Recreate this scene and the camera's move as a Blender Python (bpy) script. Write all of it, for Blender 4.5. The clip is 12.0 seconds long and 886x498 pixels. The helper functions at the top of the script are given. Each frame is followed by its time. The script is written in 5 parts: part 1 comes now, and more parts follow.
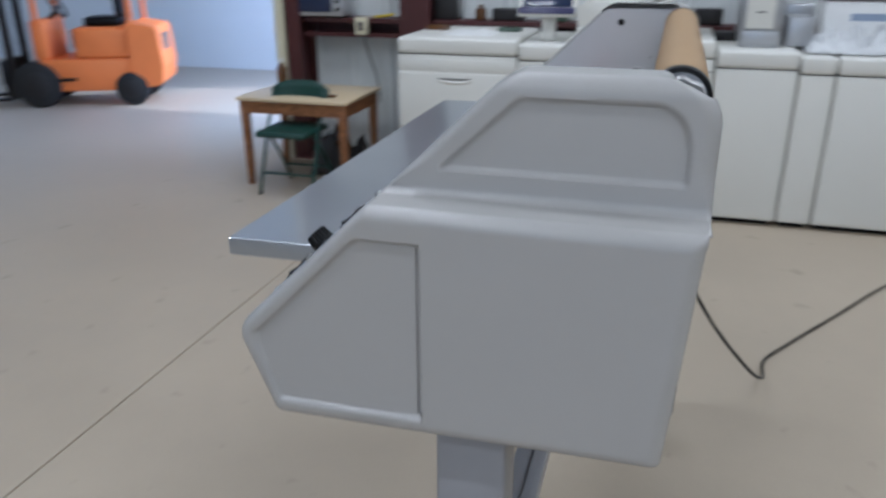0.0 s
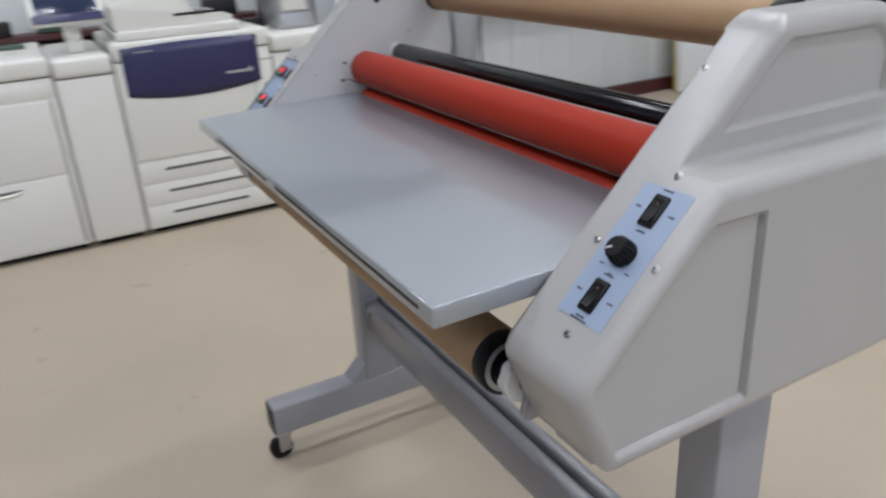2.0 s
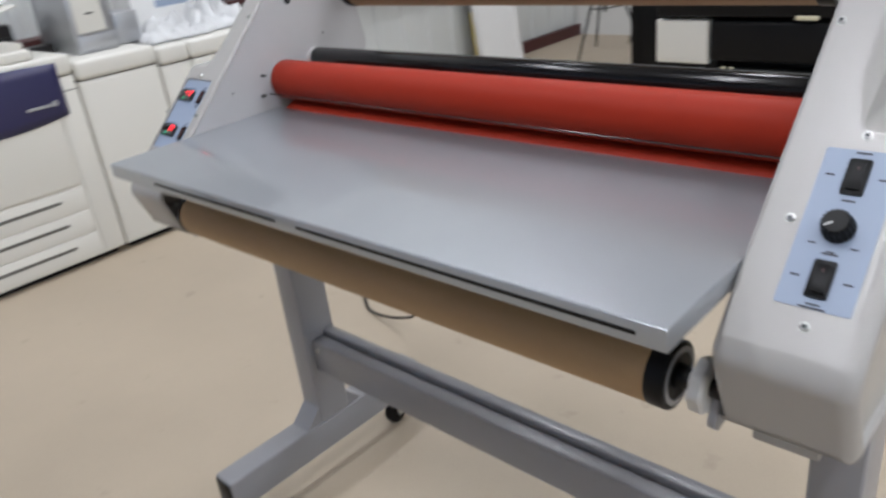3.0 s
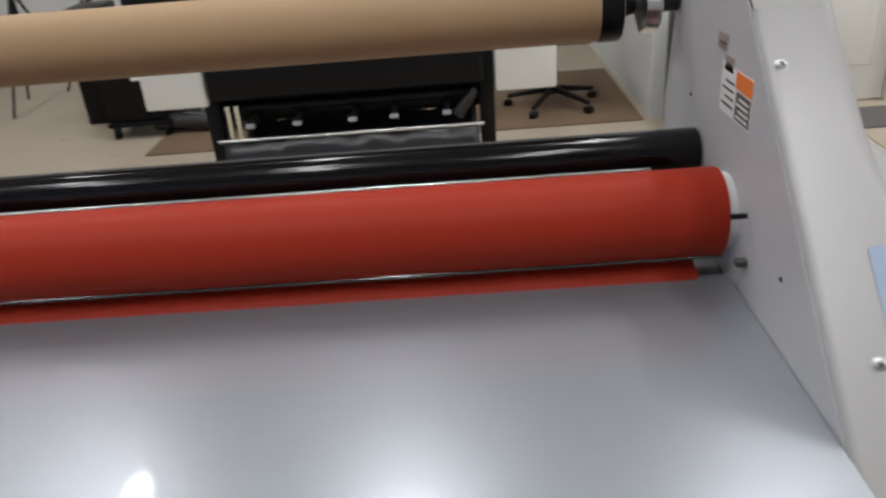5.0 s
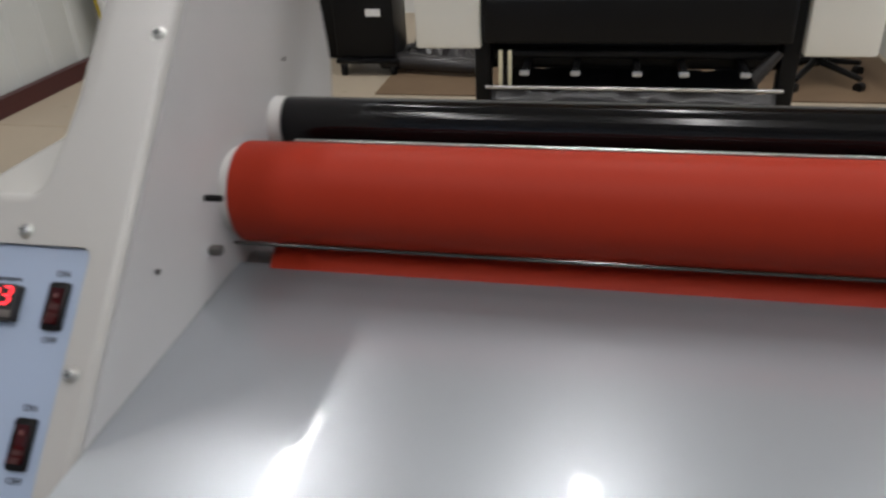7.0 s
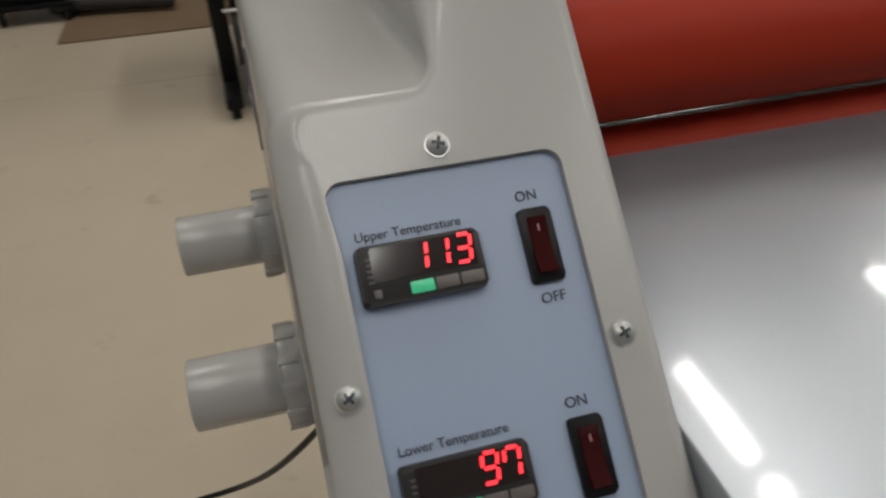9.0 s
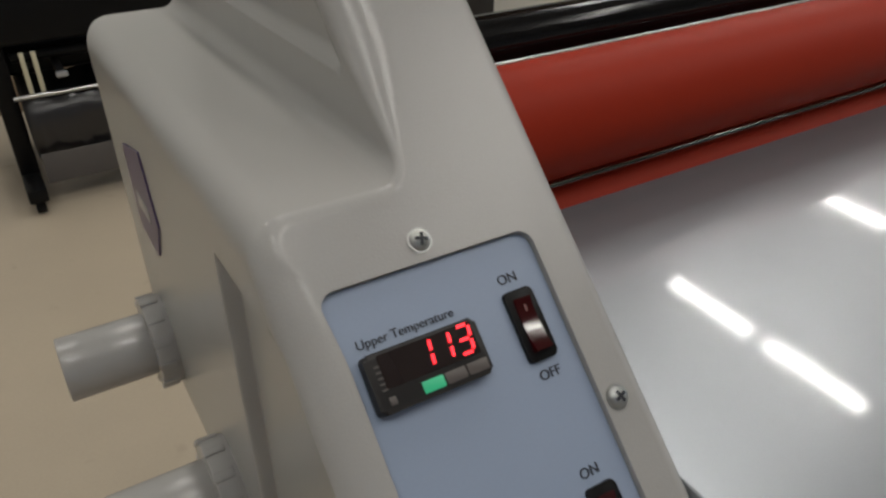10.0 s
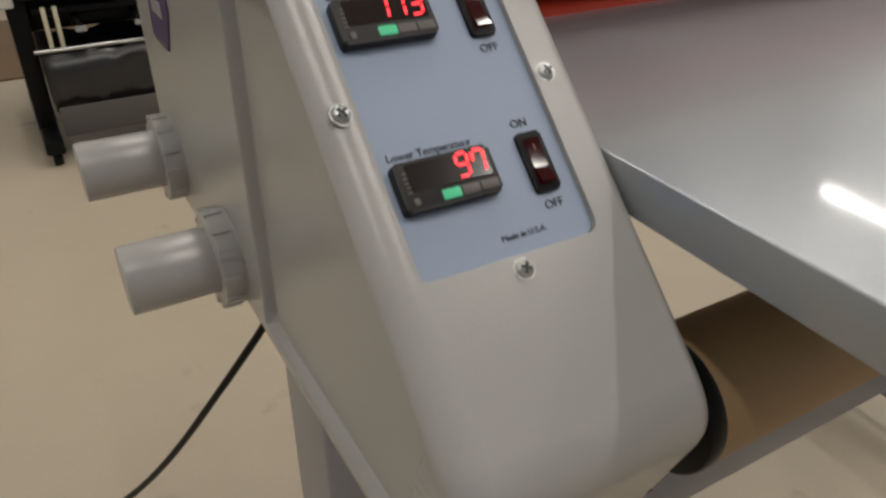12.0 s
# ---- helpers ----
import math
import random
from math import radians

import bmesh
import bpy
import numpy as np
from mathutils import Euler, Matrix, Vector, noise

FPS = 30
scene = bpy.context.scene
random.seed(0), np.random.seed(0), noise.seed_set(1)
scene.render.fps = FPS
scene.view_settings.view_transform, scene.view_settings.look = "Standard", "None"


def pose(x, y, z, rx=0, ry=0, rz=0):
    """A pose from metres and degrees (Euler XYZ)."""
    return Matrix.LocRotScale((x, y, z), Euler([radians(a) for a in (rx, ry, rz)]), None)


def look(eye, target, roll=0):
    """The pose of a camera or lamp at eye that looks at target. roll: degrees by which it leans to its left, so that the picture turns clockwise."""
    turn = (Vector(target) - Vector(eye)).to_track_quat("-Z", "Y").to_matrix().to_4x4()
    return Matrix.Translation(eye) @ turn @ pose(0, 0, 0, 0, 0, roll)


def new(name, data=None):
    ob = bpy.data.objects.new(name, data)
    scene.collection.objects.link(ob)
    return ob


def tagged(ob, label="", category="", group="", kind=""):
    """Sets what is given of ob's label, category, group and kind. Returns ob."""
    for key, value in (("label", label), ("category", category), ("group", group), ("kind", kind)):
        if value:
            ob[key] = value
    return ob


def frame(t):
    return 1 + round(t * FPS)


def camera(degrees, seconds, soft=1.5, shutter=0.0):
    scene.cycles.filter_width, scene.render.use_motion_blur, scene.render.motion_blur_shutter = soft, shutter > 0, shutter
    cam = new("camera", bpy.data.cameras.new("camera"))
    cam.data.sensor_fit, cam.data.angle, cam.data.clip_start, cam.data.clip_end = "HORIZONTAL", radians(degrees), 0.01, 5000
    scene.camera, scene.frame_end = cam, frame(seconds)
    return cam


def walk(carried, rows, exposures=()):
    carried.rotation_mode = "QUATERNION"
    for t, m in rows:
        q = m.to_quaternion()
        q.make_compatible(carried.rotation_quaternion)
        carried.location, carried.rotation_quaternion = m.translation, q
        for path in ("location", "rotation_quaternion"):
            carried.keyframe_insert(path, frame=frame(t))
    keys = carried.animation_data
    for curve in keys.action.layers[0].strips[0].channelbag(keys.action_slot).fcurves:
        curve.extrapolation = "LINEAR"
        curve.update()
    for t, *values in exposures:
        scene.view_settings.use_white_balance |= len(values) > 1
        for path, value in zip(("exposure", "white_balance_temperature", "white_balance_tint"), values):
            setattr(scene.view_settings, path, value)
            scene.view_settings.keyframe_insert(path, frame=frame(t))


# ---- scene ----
cam = camera(60.6, 12.0, soft=2.5, shutter=0.5)
PATH = [
    (0, (1.589, 0.674, 1.503), (-0.194, 0.147, 0.765), -0.2),
    (0.5, (1.598, 0.4, 1.497), (-0.276, 0.324, 0.804), -0.3),
    (1, (1.553, 0.16, 1.486), (-0.307, 0.356, 0.777), 0.9),
    (1.5, (1.405, -0.078, 1.471), (-0.401, 0.306, 0.703), -1.7),
    (2, (1.31, -0.3, 1.484), (-0.319, 0.554, 0.699), -3.4),
    (2.5, (1.168, -0.474, 1.475), (-0.284, 0.624, 0.645), -3.5),
    (3, (0.922, -0.541, 1.484), (-0.372, 0.737, 0.652), -7.1),
    (3.5, (0.708, -0.558, 1.499), (-0.237, 1.002, 0.678), -6.3),
    (5.3, (0.309, -0.155, 1.471), (0.368, 1.628, 0.567), -3.8),
    (5.5, (0.256, -0.149, 1.478), (0.374, 1.628, 0.566), -3.1),
    (6, (0.072, -0.153, 1.481), (0.057, 1.611, 0.539), -2.2),
    (6.5, (-0.095, -0.133, 1.451), (-0.385, 1.602, 0.498), -2.4),
    (7, (-0.262, -0.075, 1.422), (-0.644, 1.631, 0.45), -2.9),
    (7.5, (-0.404, -0.05, 1.4), (-0.756, 1.63, 0.374), -1.3),
    (7.7, (-0.463, -0.041, 1.388), (-0.746, 1.632, 0.329), 0.9),
    (9.3, (-0.74, 0.065, 1.338), (-0.172, 1.595, 0.182), -2.4),
    (9.5, (-0.747, 0.076, 1.339), (-0.086, 1.582, 0.202), -1.8),
    (10, (-0.782, 0.077, 1.355), (0.097, 1.548, 0.323), -0.8),
    (10.5, (-0.784, 0.05, 1.357), (0.08, 1.525, 0.319), -1.2),
    (11, (-0.824, 0.001, 1.309), (0.053, 1.497, 0.312), 0.5),
    (11.5, (-0.824, -0.04, 1.278), (0.015, 1.455, 0.249), -0.1),
    (12, (-0.829, -0.058, 1.25), (0.027, 1.43, 0.222), 0.1),
]
walk(cam, [(t, look(eye, target, roll)) for t, eye, target, roll in PATH],
     exposures=[(0, -0.44, 5050, 11), (0.5, -0.52, 5150, 13), (1.5, -0.22, 5300, 13), (2.5, -0.06, 5450, 13), (3.7, 0.04, 5550, 14), (5.3, -0.23, 5700, 12), (6.5, -0.28, 5800, 12), (7.7, -0.36, 5900, 12), (9.3, -0.74, 6050, 10), (10.5, -0.86, 6050, 10), (12, -0.55, 6200, 11)])

# ---- world, sun, large lights ----
LAMP_POWER = 37.0
world = bpy.data.worlds.new("sky")
scene.world = world
world.use_nodes = True
wn = world.node_tree.nodes
sky = wn.new("ShaderNodeTexSky")
sky.sky_type, sky.sun_disc = "NISHITA", False
sky.sun_elevation, sky.sun_rotation = radians(38), radians(-22)
wn["Background"].inputs["Strength"].default_value = 0.12
world.node_tree.links.new(sky.outputs["Color"], wn["Background"].inputs["Color"])

sun_data = bpy.data.lights.new("sun", "SUN")
sun_data.energy, sun_data.angle, sun_data.color = 4.0, radians(0.5), (1.0, 0.95, 0.88)
sun = new("sun", sun_data)
sun.matrix_world = look((-5.0 - 8 * math.sin(radians(22)), 8 * math.cos(radians(22)), 6.2), (-5.0, 0, 0))

# daylight that falls through the bay's open roller door
door_data = bpy.data.lights.new("door_daylight", "AREA")
door_data.shape, door_data.size, door_data.size_y = "RECTANGLE", 2.4, 3.2
door_data.energy, door_data.color = 215.0, (0.58, 0.72, 1.0)
door_light = new("door_daylight", door_data)
door_light.matrix_world = look((-5.8, -2.45, 1.75), (-5.4, -6.0, 0.9))

# daylight added for an unseen doorway assumed in the east wall, brightening the covers
east_data = bpy.data.lights.new("assumed_east_daylight", "AREA")
east_data.shape, east_data.size, east_data.size_y = "RECTANGLE", 4.0, 3.5
east_data.energy, east_data.color = 60.0, (0.94, 0.97, 1.0)
east_light = new("assumed_east_daylight", east_data)
east_light.matrix_world = look((9.45, 0.0, 1.8), (0.0, 0.0, 1.6))

LAMP_ROWS = ((-2.63, 0.0), (-0.20, -0.48), (2.35, -0.85), (4.75, -0.25), (7.80, 0.30))
LAMP_SPANS = ((2.46, 3.54), (3.66, 4.74), (-2.2, -1.12), (-1.0, 0.08))
LAMP_Z = 5.4


# ---- helpers ----
def part(name, bm, material, parent=None, label="", smooth=30):
    """Links a bmesh as one mesh object, under a thing or a part."""
    me = bpy.data.meshes.new(name)
    bmesh.ops.recalc_face_normals(bm, faces=bm.faces[:])
    bm.to_mesh(me)
    bm.free()
    me.materials.append(material)
    if smooth:
        me.shade_smooth()
        me.set_sharp_from_angle(angle=radians(smooth))
    ob = new(name, me)
    ob.parent = parent
    if label:
        ob["label"] = label
    return ob


def group_at(name, x, y, z, label, category, group="", kind=""):
    ob = new(name)
    ob.location = (x, y, z)
    ob.empty_display_size = 0.1
    return tagged(ob, label, category, group, kind)


def box(x0, x1, y0, y1, z0, z1, bevel=0.0, seg=2, bm=None):
    b = bmesh.new()
    bmesh.ops.create_cube(b, size=1, matrix=Matrix.LocRotScale(((x0 + x1) / 2, (y0 + y1) / 2, (z0 + z1) / 2), None, (abs(x1 - x0), abs(y1 - y0), abs(z1 - z0))))
    if bevel:
        bmesh.ops.bevel(b, geom=b.edges[:], offset=bevel, segments=seg, profile=0.5, affect="EDGES")
    return join(bm, b)


def join(bm, other):
    if bm is None:
        return other
    me = bpy.data.meshes.new("tmp")
    other.to_mesh(me)
    other.free()
    bm.from_mesh(me)
    bpy.data.meshes.remove(me)
    return bm


def cyl(p, q, r, r2=None, n=32, bevel=0.0, bm=None, caps=True):
    """A cylinder from p to q."""
    p, q = Vector(p), Vector(q)
    b = bmesh.new()
    turn = (q - p).to_track_quat("Z", "Y").to_matrix().to_4x4()
    bmesh.ops.create_cone(b, cap_ends=caps, segments=n, radius1=r, radius2=r if r2 is None else r2, depth=(q - p).length,
                          matrix=Matrix.Translation((p + q) / 2) @ turn)
    if bevel:
        rims = [e for e in b.edges if len(e.link_faces) == 2 and any(len(f.verts) > 4 for f in e.link_faces)]
        bmesh.ops.bevel(b, geom=rims, offset=bevel, segments=2, profile=0.5, affect="EDGES")
    return join(bm, b)


def ring(p, q, r_out, r_in, n=40, bm=None):
    """A tube with a bore."""
    p, q = Vector(p), Vector(q)
    turn = (q - p).to_track_quat("Z", "Y").to_matrix()
    b = bmesh.new()
    loops = []
    for end, r in ((p, r_out), (q, r_out), (q, r_in), (p, r_in)):
        loops.append([b.verts.new(end + turn @ Vector((r * math.cos(2 * math.pi * i / n), r * math.sin(2 * math.pi * i / n), 0))) for i in range(n)])
    for k in range(4):
        a, c = loops[k], loops[(k + 1) % 4]
        for i in range(n):
            b.faces.new((a[i], a[(i + 1) % n], c[(i + 1) % n], c[i]))
    return join(bm, b)


def prism(profile, x0, x1, bevel=0.0, seg=3, bm=None, side="both"):
    """A (y, z) outline swept along x."""
    b = bmesh.new()
    a = [b.verts.new((x0, y, z)) for y, z in profile]
    c = [b.verts.new((x1, y, z)) for y, z in profile]
    n = len(profile)
    b.faces.new(a)
    b.faces.new(c[::-1])
    for i in range(n):
        b.faces.new((a[i], a[(i + 1) % n], c[(i + 1) % n], c[i]))
    bmesh.ops.recalc_face_normals(b, faces=b.faces[:])
    if bevel:
        rim = []
        for e in b.edges:
            on = [abs(v.co.x - x1) < 1e-6 for v in e.verts]
            if side == "both" or all(on) or (side == "outer+" and any(on)):
                rim.append(e)
        bmesh.ops.bevel(b, geom=rim, offset=bevel, segments=seg, profile=0.5, affect="EDGES", clamp_overlap=True)
    return join(bm, b)


def rounded(points, radius, n=6):
    """An outline with its corners rounded; radius may differ by corner."""
    out = []
    m = len(points)
    for i, p in enumerate(points):
        r = radius[i] if isinstance(radius, (list, tuple)) else radius
        p, a, c = Vector(p), Vector(points[i - 1]), Vector(points[(i + 1) % m])
        u, v = (a - p).normalized(), (c - p).normalized()
        ang = u.angle(v)
        if r <= 0 or ang > 3.1:
            out.append(tuple(p))
            continue
        d = r / math.tan(ang / 2)
        centre = p + (u + v).normalized() * (r / math.sin(ang / 2))
        s, e = p + u * d - centre, p + v * d - centre
        sweep = s.angle_signed(e)
        for k in range(n + 1):
            w = s.copy()
            w.rotate(Matrix.Rotation(-sweep * k / n, 2))
            out.append(tuple(centre + w))
    return out


def wire(name, points, r, material, parent=None, cyclic=False, res=8, label=""):
    """A round cable or rod along points, as a mesh."""
    cu = bpy.data.curves.new(name, "CURVE")
    cu.dimensions, cu.bevel_depth, cu.bevel_resolution, cu.resolution_u, cu.use_fill_caps = "3D", r, 3, res, True
    sp = cu.splines.new("NURBS" if res > 1 else "POLY")
    sp.points.add(len(points) - 1)
    for q, co in zip(sp.points, points):
        q.co = (*co, 1)
    sp.use_cyclic_u = cyclic
    if res > 1:
        sp.order_u, sp.use_endpoint_u = 3, not cyclic
    tmp = bpy.data.objects.new(name, cu)
    me = bpy.data.meshes.new_from_object(tmp)
    bpy.data.objects.remove(tmp)
    me.name = name
    me.materials.clear()
    me.materials.append(material)
    me.shade_smooth()
    ob = new(name, me)
    ob.parent = parent
    if label:
        ob["label"] = label
    return ob


def lettering(name, text, size, m, material, parent, depth=0.0003, align="CENTER"):
    """Words in the built-in font, as a thin mesh laid at the pose m."""
    cu = bpy.data.curves.new(name, "FONT")
    cu.body, cu.size, cu.extrude, cu.align_x, cu.align_y = text, size, depth, align, "CENTER"
    tmp = bpy.data.objects.new(name, cu)
    me = bpy.data.meshes.new_from_object(tmp)
    bpy.data.objects.remove(tmp)
    me.transform(m)
    me.materials.clear()
    me.materials.append(material)
    ob = new(name, me)
    ob.parent = parent
    return ob


# ---- materials ----
def paint(name, color, rough=0.5, metal=0.0, grain=0.0, grain_scale=300.0, stain=0.0, stain_scale=3.0, bump=0.0, coat=0.0, spread=0.0, rough_var=0.0, spec=0.5):
    """A painted, moulded or metal surface: fine grain, broad stains and a fine relief."""
    m = bpy.data.materials.new(name)
    m.use_nodes = True
    nt = m.node_tree
    n, l = nt.nodes, nt.links
    bsdf = n["Principled BSDF"]
    bsdf.inputs["Roughness"].default_value = rough
    bsdf.inputs["Metallic"].default_value = metal
    bsdf.inputs["Coat Weight"].default_value = coat
    bsdf.inputs["Specular IOR Level"].default_value = spec
    co = n.new("ShaderNodeTexCoord")
    fine = n.new("ShaderNodeTexNoise")
    fine.inputs["Scale"].default_value, fine.inputs["Detail"].default_value = grain_scale, 4
    broad = n.new("ShaderNodeTexNoise")
    broad.inputs["Scale"].default_value, broad.inputs["Detail"].default_value = stain_scale, 6
    broad.inputs["Roughness"].default_value = 0.65
    for t in (fine, broad):
        l.new(co.outputs["Object"], t.inputs["Vector"])
    value = n.new("ShaderNodeMath")
    value.operation = "MULTIPLY_ADD"
    l.new(fine.outputs["Fac"], value.inputs[0])
    value.inputs[1].default_value = 2 * grain
    value.inputs[2].default_value = 1 - grain
    value2 = n.new("ShaderNodeMath")
    value2.operation = "MULTIPLY_ADD"
    l.new(broad.outputs["Fac"], value2.inputs[0])
    value2.inputs[1].default_value = 2 * stain
    value2.inputs[2].default_value = 1 - stain
    both = n.new("ShaderNodeMath")
    both.operation = "MULTIPLY"
    l.new(value.outputs[0], both.inputs[0])
    l.new(value2.outputs[0], both.inputs[1])
    if spread:
        info = n.new("ShaderNodeObjectInfo")
        sp = n.new("ShaderNodeMath")
        sp.operation = "MULTIPLY_ADD"
        l.new(info.outputs["Random"], sp.inputs[0])
        sp.inputs[1].default_value, sp.inputs[2].default_value = 2 * spread, 1 - spread
        b2 = n.new("ShaderNodeMath")
        b2.operation = "MULTIPLY"
        l.new(both.outputs[0], b2.inputs[0])
        l.new(sp.outputs[0], b2.inputs[1])
        both = b2
    mix = n.new("ShaderNodeVectorMath")
    mix.operation = "SCALE"
    mix.inputs[0].default_value = color
    l.new(both.outputs[0], mix.inputs["Scale"])
    l.new(mix.outputs[0], bsdf.inputs["Base Color"])
    if rough_var:
        rv = n.new("ShaderNodeMath")
        rv.operation = "MULTIPLY_ADD"
        l.new(broad.outputs["Fac"], rv.inputs[0])
        rv.inputs[1].default_value, rv.inputs[2].default_value = 2 * rough_var, rough - rough_var
        l.new(rv.outputs[0], bsdf.inputs["Roughness"])
    if bump:
        bp = n.new("ShaderNodeBump")
        bp.inputs["Strength"].default_value, bp.inputs["Distance"].default_value = bump, 0.001
        l.new(fine.outputs["Fac"], bp.inputs["Height"])
        l.new(bp.outputs[0], bsdf.inputs["Normal"])
    return m


def glow(name, color, strength):
    m = bpy.data.materials.new(name)
    m.use_nodes = True
    b = m.node_tree.nodes["Principled BSDF"]
    b.inputs["Base Color"].default_value = (*color, 1)
    b.inputs["Emission Color"].default_value = (*color, 1)
    b.inputs["Emission Strength"].default_value = strength
    b.inputs["Roughness"].default_value = 0.3
    return m


def wood(name, dark, light, scale=9.0, rough=0.45):
    m = paint(name, light, rough, bump=0.15, grain_scale=120)
    nt = m.node_tree
    n, l = nt.nodes, nt.links
    co = n.new("ShaderNodeTexCoord")
    mp = n.new("ShaderNodeMapping")
    mp.inputs["Scale"].default_value = (1.0, scale * 0.35, scale)
    wv = n.new("ShaderNodeTexNoise")
    wv.inputs["Scale"].default_value, wv.inputs["Detail"].default_value = 6, 8
    wv.inputs["Distortion"].default_value = 0.6
    ramp = n.new("ShaderNodeValToRGB")
    ramp.color_ramp.elements[0].position, ramp.color_ramp.elements[1].position = 0.35, 0.65
    ramp.color_ramp.elements[0].color, ramp.color_ramp.elements[1].color = (*dark, 1), (*light, 1)
    l.new(co.outputs["Object"], mp.inputs["Vector"])
    l.new(mp.outputs[0], wv.inputs["Vector"])
    l.new(wv.outputs["Fac"], ramp.inputs["Fac"])
    l.new(ramp.outputs["Color"], n["Principled BSDF"].inputs["Base Color"])
    return m


def turned(m):
    """Fine turning marks round the x axis, which draw reflections out along the roller."""
    n, l = m.node_tree.nodes, m.node_tree.links
    tg = n.new("ShaderNodeTangent")
    tg.direction_type, tg.axis = "RADIAL", "X"
    b = n["Principled BSDF"]
    b.inputs["Anisotropic"].default_value = 0.7
    b.inputs["Anisotropic Rotation"].default_value = 0.25
    l.new(tg.outputs[0], b.inputs["Tangent"])


COVER = paint("cover_grey_plastic", (0.38, 0.37, 0.355), 0.23, grain=0.03, grain_scale=900, stain=0.03, stain_scale=4, bump=0.12)
INNER = paint("panel_white_paint", (0.50, 0.50, 0.51), 0.38, grain=0.02, grain_scale=700, stain=0.11, stain_scale=5, bump=0.06)
TABLE = paint("table_grey_paint", (0.34, 0.362, 0.39), 0.29, metal=0.55, grain=0.05, grain_scale=1500, stain=0.07, stain_scale=6, bump=0.03, coat=0.75)
TABLE.node_tree.nodes["Principled BSDF"].inputs["Coat Roughness"].default_value = 0.062
STEEL_PAINT = paint("stand_grey_paint", (0.27, 0.27, 0.285), 0.28, grain=0.04, grain_scale=900, stain=0.08, stain_scale=5, bump=0.1)
RED_RUBBER = paint("red_silicone", (0.30, 0.025, 0.009), 0.50, grain=0.04, grain_scale=500, stain=0.07, stain_scale=7, bump=0.08, spec=0.14)
BLACK_ROLL = paint("black_rubber", (0.004, 0.004, 0.0045), 0.13, grain=0.1, grain_scale=600, stain=0.2, stain_scale=5, spec=0.3)
turned(BLACK_ROLL)
KRAFT = paint("kraft_board", (0.36, 0.235, 0.115), 0.62, grain=0.06, grain_scale=350, stain=0.07, stain_scale=6, bump=0.15)
BLACK_PLASTIC = paint("black_plastic", (0.006, 0.006, 0.0065), 0.36, grain=0.15, grain_scale=400, stain=0.2, bump=0.08, spec=0.16)
DARK_GREY = paint("dark_grey_plastic", (0.022, 0.020, 0.020), 0.42, grain=0.1, grain_scale=500, stain=0.15, bump=0.08, spec=0.3)
CHROME = paint("zinc_steel", (0.46, 0.47, 0.46), 0.30, metal=1.0, stain=0.15, stain_scale=60)
ROD_STEEL = paint("polished_rod_steel", (0.085, 0.08, 0.076), 0.15, metal=1.0, stain=0.2, stain_scale=30)
DARK_STEEL = paint("dull_steel", (0.10, 0.095, 0.09), 0.45, metal=0.7, stain=0.2, stain_scale=40)
ALU = paint("bare_aluminium", (0.60, 0.60, 0.60), 0.3, metal=1.0, grain=0.06, stain=0.1, stain_scale=20)
PANEL_BLUE = paint("control_panel_blue", (0.29, 0.35, 0.47), 0.42, grain=0.03, grain_scale=800, stain=0.03)
INK = paint("printed_ink", (0.02, 0.022, 0.03), 0.5)
WHITE_NYLON = paint("white_nylon", (0.56, 0.555, 0.54), 0.4, stain=0.06)
LED_RED = glow("red_digits", (1.0, 0.022, 0.030), 4.5)
LED_GREEN = glow("green_key", (0.05, 0.42, 0.20), 0.5)
ROCKER_RED = glow("lit_red_rocker", (0.016, 0.0006, 0.001), 1.0)
ROCKER_RED.node_tree.nodes["Principled BSDF"].inputs["Roughness"].default_value = 0.1
ROCKER_MARK = paint("rocker_mark", (0.30, 0.16, 0.15), 0.4)
LENS = paint("display_window", (0.018, 0.012, 0.012), 0.12)
GREY_KEY = paint("grey_key", (0.10, 0.085, 0.08), 0.4)
LABEL_WHITE = paint("label_white", (0.75, 0.75, 0.74), 0.5)
TAN_LABEL = paint("faded_label", (0.30, 0.26, 0.22), 0.5, stain=0.3, stain_scale=90)
LABEL_ORANGE = paint("label_orange", (0.80, 0.20, 0.03), 0.5)
VIOLET = paint("violet_badge", (0.055, 0.03, 0.12), 0.3, stain=0.5, stain_scale=30)
PRINTER_WHITE = paint("office_white_plastic", (0.70, 0.69, 0.64), 0.45, grain=0.015, grain_scale=600, stain=0.03, stain_scale=2.5, bump=0.05)
PRINTER_GAP = paint("seam_dark", (0.10, 0.095, 0.085), 0.6)
NAVY = paint("navy_plastic", (0.022, 0.022, 0.085), 0.35, stain=0.06)
SILVER = paint("silver_plastic", (0.45, 0.46, 0.48), 0.3, metal=0.6, stain=0.06)
SCREEN = paint("dark_screen", (0.02, 0.03, 0.07), 0.15)
RED_OXIDE = paint("red_oxide_steel", (0.060, 0.014, 0.014), 0.45, grain=0.1, grain_scale=200, stain=0.25, stain_scale=3, bump=0.2)
CREAM = paint("cream_trim", (0.62, 0.58, 0.42), 0.5, stain=0.1)
GREEN_STEEL = paint("green_enamel", (0.007, 0.042, 0.033), 0.4, stain=0.15, stain_scale=8)
GREEN_VINYL = paint("green_vinyl", (0.006, 0.040, 0.031), 0.48, grain=0.1, grain_scale=250, stain=0.12, bump=0.3)
PINE = wood("orange_pine", (0.15, 0.058, 0.018), (0.27, 0.115, 0.04))
DESK_TOP = paint("desk_laminate", (0.62, 0.50, 0.32), 0.3, grain=0.05, grain_scale=80, stain=0.12, stain_scale=5)
